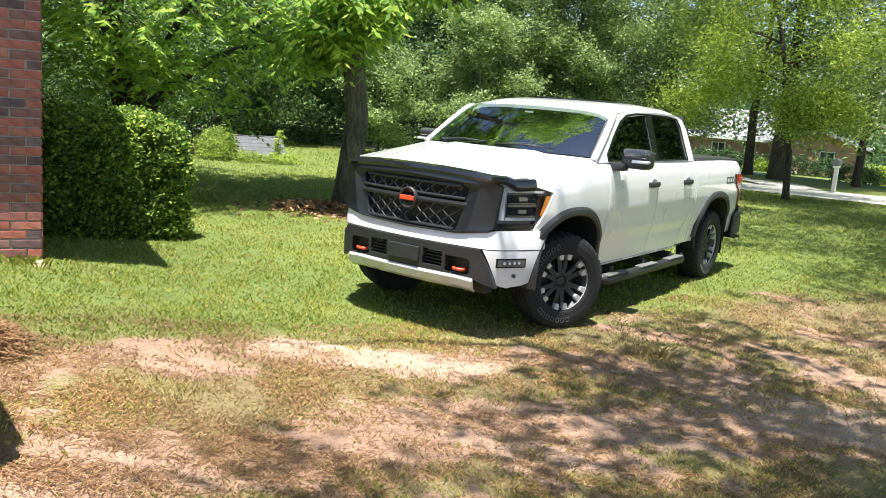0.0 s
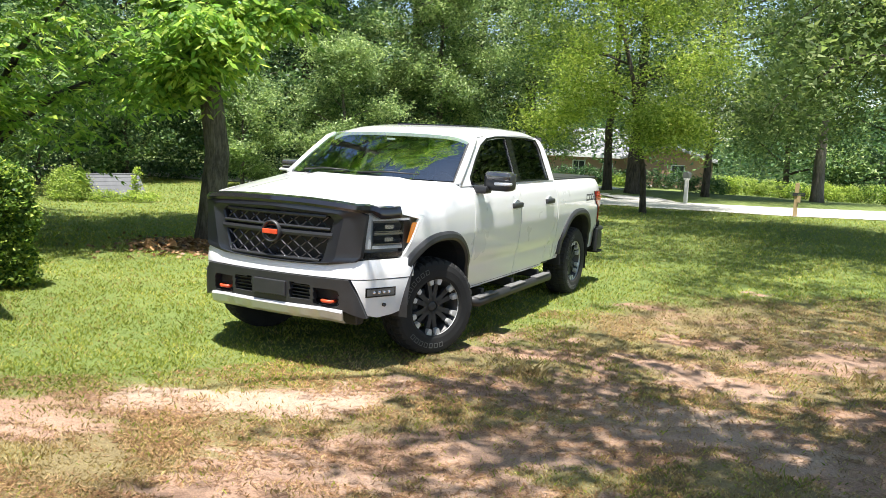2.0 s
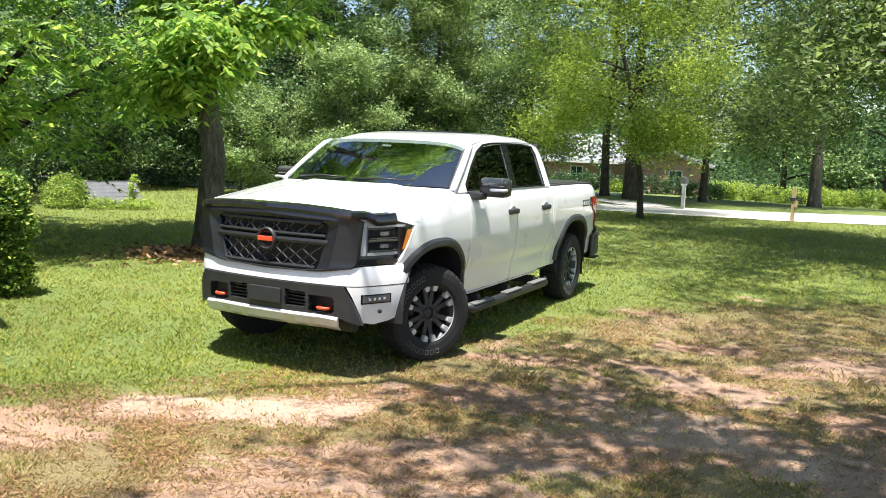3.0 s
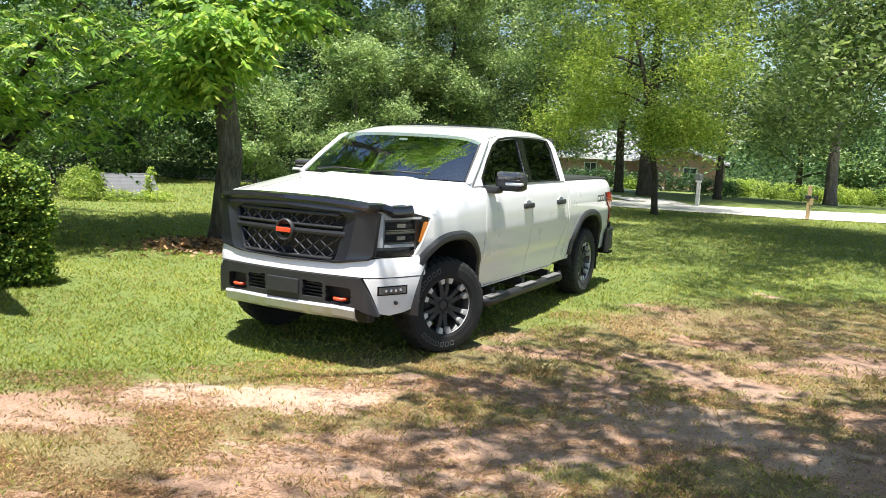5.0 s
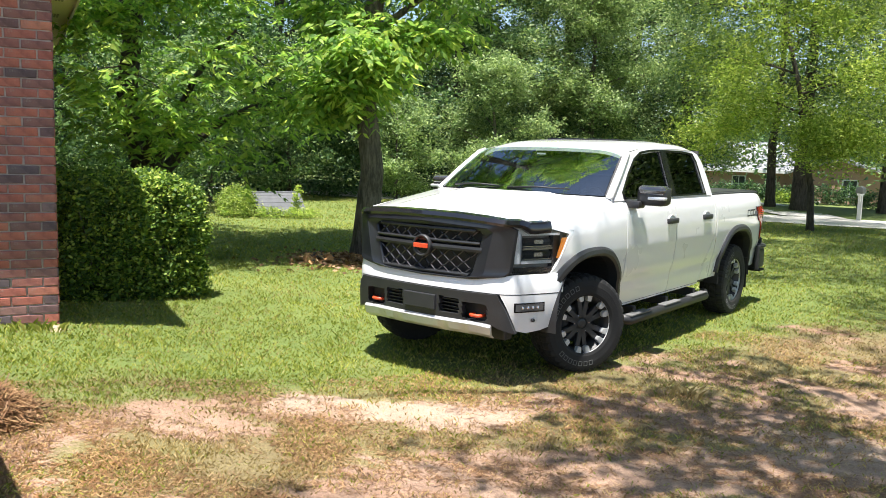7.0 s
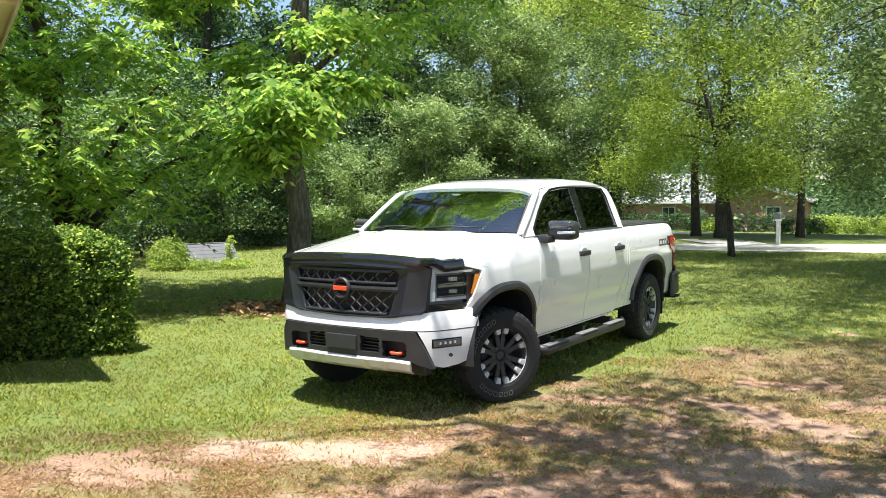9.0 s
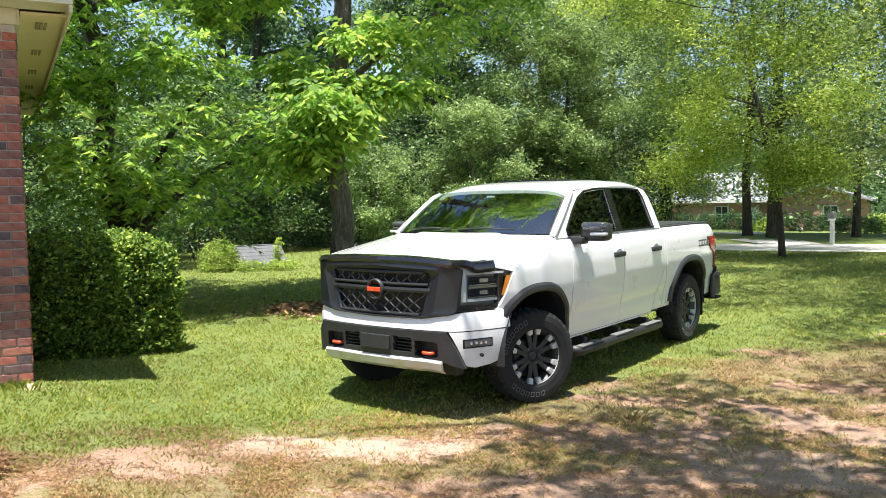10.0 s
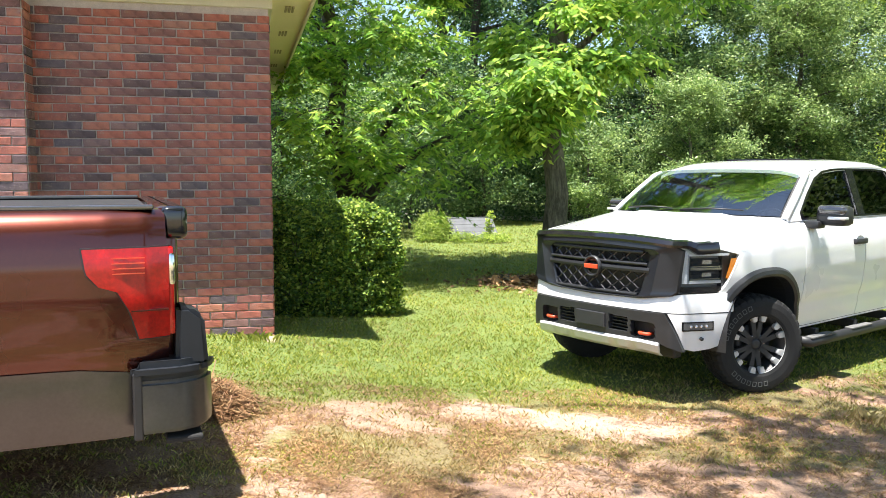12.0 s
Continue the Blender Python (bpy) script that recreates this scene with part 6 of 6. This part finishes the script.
far_house = empty("brick_bungalow", "low pink-brown brick house with a pale grey roof beyond the road", "house")
far_house.matrix_basis = pose(-11.0, 64.0, -1.75, 0, 0, 8)
part("wall", box(-16.0, 1.5, 0, -3.4, 9.5, 2.75), BRICK_FAR, far_house, "long brick wall")
part("wall", prism([(-3.4, 0), (3.4, 0), (3.4, 2.75), (0.0, 3.7), (-3.4, 2.75)], 9.5, "y", 0.0), BRICK_FAR, far_house, "brick gable end")
part("roof", prism([(0.9, 2.66), (5.5, 5.0), (10.1, 2.66), (10.1, 2.80), (5.5, 5.18), (0.9, 2.80)], 13.4, "x", -16.6), ROOF_FAR, far_house, "pale grey hip roof")
part("roof", prism([(-3.9, 2.53), (0.0, 3.74), (3.9, 2.53), (3.9, 2.69), (0.0, 3.92), (-3.9, 2.69)], 10.2, "y", -0.45), ROOF_FAR, far_house)
part("fascia", box(-16.6, 0.80, 2.56, -3.9, 0.90, 2.80), POSTWHITE, far_house, "white fascia")
window_far(far_house, 0.35, 1.35, 0.95, 2.2, 0.0)
window_far(far_house, -8.2, -7.2, 0.9, 2.2, 1.5)
window_far(far_house, -13.2, -12.2, 0.9, 2.2, 1.5)
part("door", box(-5.6, 1.44, 0.1, -4.7, 1.5, 2.15), POSTWHITE, far_house, "white front door")
for x in (-1.9, -0.6):
    part("vent", box(x, -0.03, 0.15, x + 0.75, 0.02, 0.5), POSTWHITE, far_house, "pale crawlspace vent")
# bushes along the far verge and before the far house
r = np.random.RandomState(14)
for k in range(13):
    x, y = -3.0 + 1.25 * k + r.uniform(-0.2, 0.2), 40.5 + 0.25 * k + r.uniform(-0.4, 0.4)
    s = r.uniform(0.85, 1.15)
    thicket("bush", "rounded light green bush on the far verge", "bush", [(x, y, 0.35 * s, 0.8 * s, 0.75, 0.55 * s)], 5200, 0.095, LEAF_LIME if k % 3 else LEAF_HEDGE, 120 + k, spread=0.07)["group"] = "verge bushes"
for k in range(7):
    x, y = -21.0 + 1.9 * k, 62.0 + r.uniform(-0.3, 0.3)
    thicket("bush", "dark foundation bush before the brick house", "bush", [(x, y, 0.5, 1.1, 0.8, 0.95)], 1500, 0.2, LEAF_WOOD_SHADE, 140 + k, spread=0.2)["group"] = "foundation bushes"
thicket("bush", "rounded bush at the brick house's corner", "bush", [(-14.2, 60.5, 0.3, 1.0, 0.8, 0.5)], 1200, 0.2, LEAF_LIME, 151, spread=0.2)
thicket("bush", "dark bush beside the mailbox tree", "bush", [(-2.6, 33.0, 0.25, 1.0, 0.9, 0.45)], 2600, 0.14, LEAF_OAK, 152, spread=0.15)
# weeds at the foot of the wall
r = np.random.RandomState(44)
wx, wy = -2.62 + np.abs(r.normal(0, 0.08, 90)), -2.55 - np.abs(r.normal(0, 0.3, 90))
blades("weeds", "thin weeds at the foot of the wall", wx + 0.43 * (wy + 2.55), wy, np.full(90, 0.13), 0.0025, GRASS, 46, 0.35)
# tufts of long grass on the drive, and dead leaves at the hedge's foot
r = np.random.RandomState(47)
for tx, ty, n in ((1.86, -0.05, 40), (4.18, 1.35, 40)):
    q = np.abs(r.normal(0, 0.1, n))
    a = r.uniform(0, 6.28, n)
    blades("grass_tuft", "tuft of longer grass on the worn drive", tx + q * np.cos(a), ty + q * np.sin(a), np.full(n, 0.12), 0.0013, STRAW, int(tx * 100), 0.5)
n = 420
pts = np.stack([r.uniform(-3.95, -2.95, n), r.uniform(-2.15, -1.65, n), r.uniform(0.05, 0.10, n)], -1)
v, f = leaf_shapes(pts, r.normal(0, 1, (n, 3)) * np.array([1, 1, 0.25]), 0.055, 49, 0.6)
tagged(mesh_fast("dead_leaves", v, f, LITTER), "brown dead leaves beside the hedge", "leaves", kind="stuff")
# pale sandy tuft at the house corner, stood in for by a rock-like lump
r = np.random.RandomState(19)
bm = bmesh.new()
bmesh.ops.create_icosphere(bm, subdivisions=3, radius=0.1, matrix=Matrix.Translation((-2.66, -2.56, 0.17)) @ Matrix.Diagonal((1.5, 1.0, 0.5, 1)))
for vert in bm.verts:
    vert.co += Vector((noise.noise(vert.co * 9), noise.noise(vert.co * 9 + Vector((5, 0, 0))), noise.noise(vert.co * 9 + Vector((0, 5, 0))))) * 0.035
tagged(part("rock", bm, plain("pale_tuft", (0.30, 0.24, 0.15), (0.46, 0.38, 0.25), 9, 0.95, bumps=0.6), None, "", True), "pale sandy tuft at the foot of the wall, as a lump", "rock")

# ---- bricks of the near house ----
COURSE, LONG = 0.079, 0.244
ISLAND_BRICK = brick_material("brick_joined")
_nt = ISLAND_BRICK.node_tree
_geo = _nt.nodes.new("ShaderNodeNewGeometry")
for node in list(_nt.nodes):
    if node.type == "OBJECT_INFO":
        for link in list(node.outputs["Random"].links):
            _nt.links.new(_geo.outputs["Random Per Island"], link.to_socket)
        _nt.nodes.remove(node)


def brick_shape(long, seed):
    """A brick face 68 mm high, a little chipped, that stands 12 to 16 mm proud of the mortar."""
    r = np.random.RandomState(seed)
    j = lambda: r.uniform(-0.0025, 0.0025)
    l, h, d, c = long / 2, 0.034, 0.015 + r.uniform(-0.003, 0.003), 0.004
    v = [(-0.012, -l, -h), (-0.012, l, -h), (-0.012, l, h), (-0.012, -l, h), (d - c, -l + j(), -h + j()), (d - c, l + j(), -h + j()), (d - c, l + j(), h + j()), (d - c, -l + j(), h + j()), (d, -l + c + j(), -h + c), (d, l - c + j(), -h + c), (d, l - c + j(), h - c), (d, -l + c + j(), h - c)]
    f = [(8, 9, 10, 11)]
    for a in (0, 4):
        f += [(a + i, a + (i + 1) % 4, a + 4 + (i + 1) % 4, a + 4 + i) for i in range(4)]
    return v, f


def courses(y0, y1, x, z0, z1, shift):
    """Running bond: (centre y, z, length) for the pieces of a stretch of wall."""
    out = []
    for k in range(int((z1 - z0) / COURSE)):
        y = y1 - (0.0 if (k + shift) % 2 else LONG / 2)
        z = z0 + COURSE * (k + 0.5)
        if y < y1:
            out.append(((y1 + y) / 2 + 0.0, z, y1 - y - 0.01))
        while y > y0 + 0.03:
            e = max(y - LONG, y0)
            if y - e > 0.03:
                out.append(((y + e) / 2, z, y - e - 0.01))
            y = e
    return out


shapes = {}
wall_main = [o for o in house.children if o.name.startswith("wall")][0]
r = np.random.RandomState(6)
count = 0
rest = []
for y, z, long in courses(-2.113, 0.0, 0, FOOT, TOP - 0.01, 0):
    if count < 300 and y > -1.78 and z > 0.1:
        key = (round(long, 2), int(r.randint(3)))
        if key not in shapes:
            v, f = brick_shape(key[0], int(key[0] * 1000) + key[1])
            shapes[key] = mesh_from("brick", v, f, BRICK, False)
        ob = new("brick", shapes[key])
        ob.parent = wall_main
        ob.matrix_basis = pose(-0.014 + r.uniform(-0.002, 0.002), y + r.uniform(-0.002, 0.002), z, r.uniform(-0.4, 0.4), 0, 0)
        count += 1
    else:
        v, f = brick_shape(long, int(r.randint(99)))
        rest.append(([(a - 0.014, b + y, c + z) for a, b, c in v], f))
for y, z, long in courses(-4.6, -2.113, 0, FOOT, TOP - 0.01, 1):
    v, f = brick_shape(long, int(r.randint(99)))
    rest.append(([(a + 0.266, b + y, c + z) for a, b, c in v], f))
for k in range(int((TOP - FOOT) / COURSE)):
    # the pier's narrow return and the far wall's face
    v, f = brick_shape(0.24, k)
    rest.append(([(0.13 - b, -2.113 + a, c + FOOT + COURSE * (k + 0.5)) for a, b, c in v], f))
for y, z, long in courses(-9.1, -0.002, 0, FOOT, TOP - 0.01, 1):
    v, f = brick_shape(long, int(r.randint(99)))
    rest.append(([(b + y, -0.014 + a, c + z) for a, b, c in v], f[::-1]))
v, f = joined(*rest)
tagged(mesh_part("brick_rest", v, f, ISLAND_BRICK, wall_main, smooth=False), "red-brown bricks of the further wall", kind="stuff")
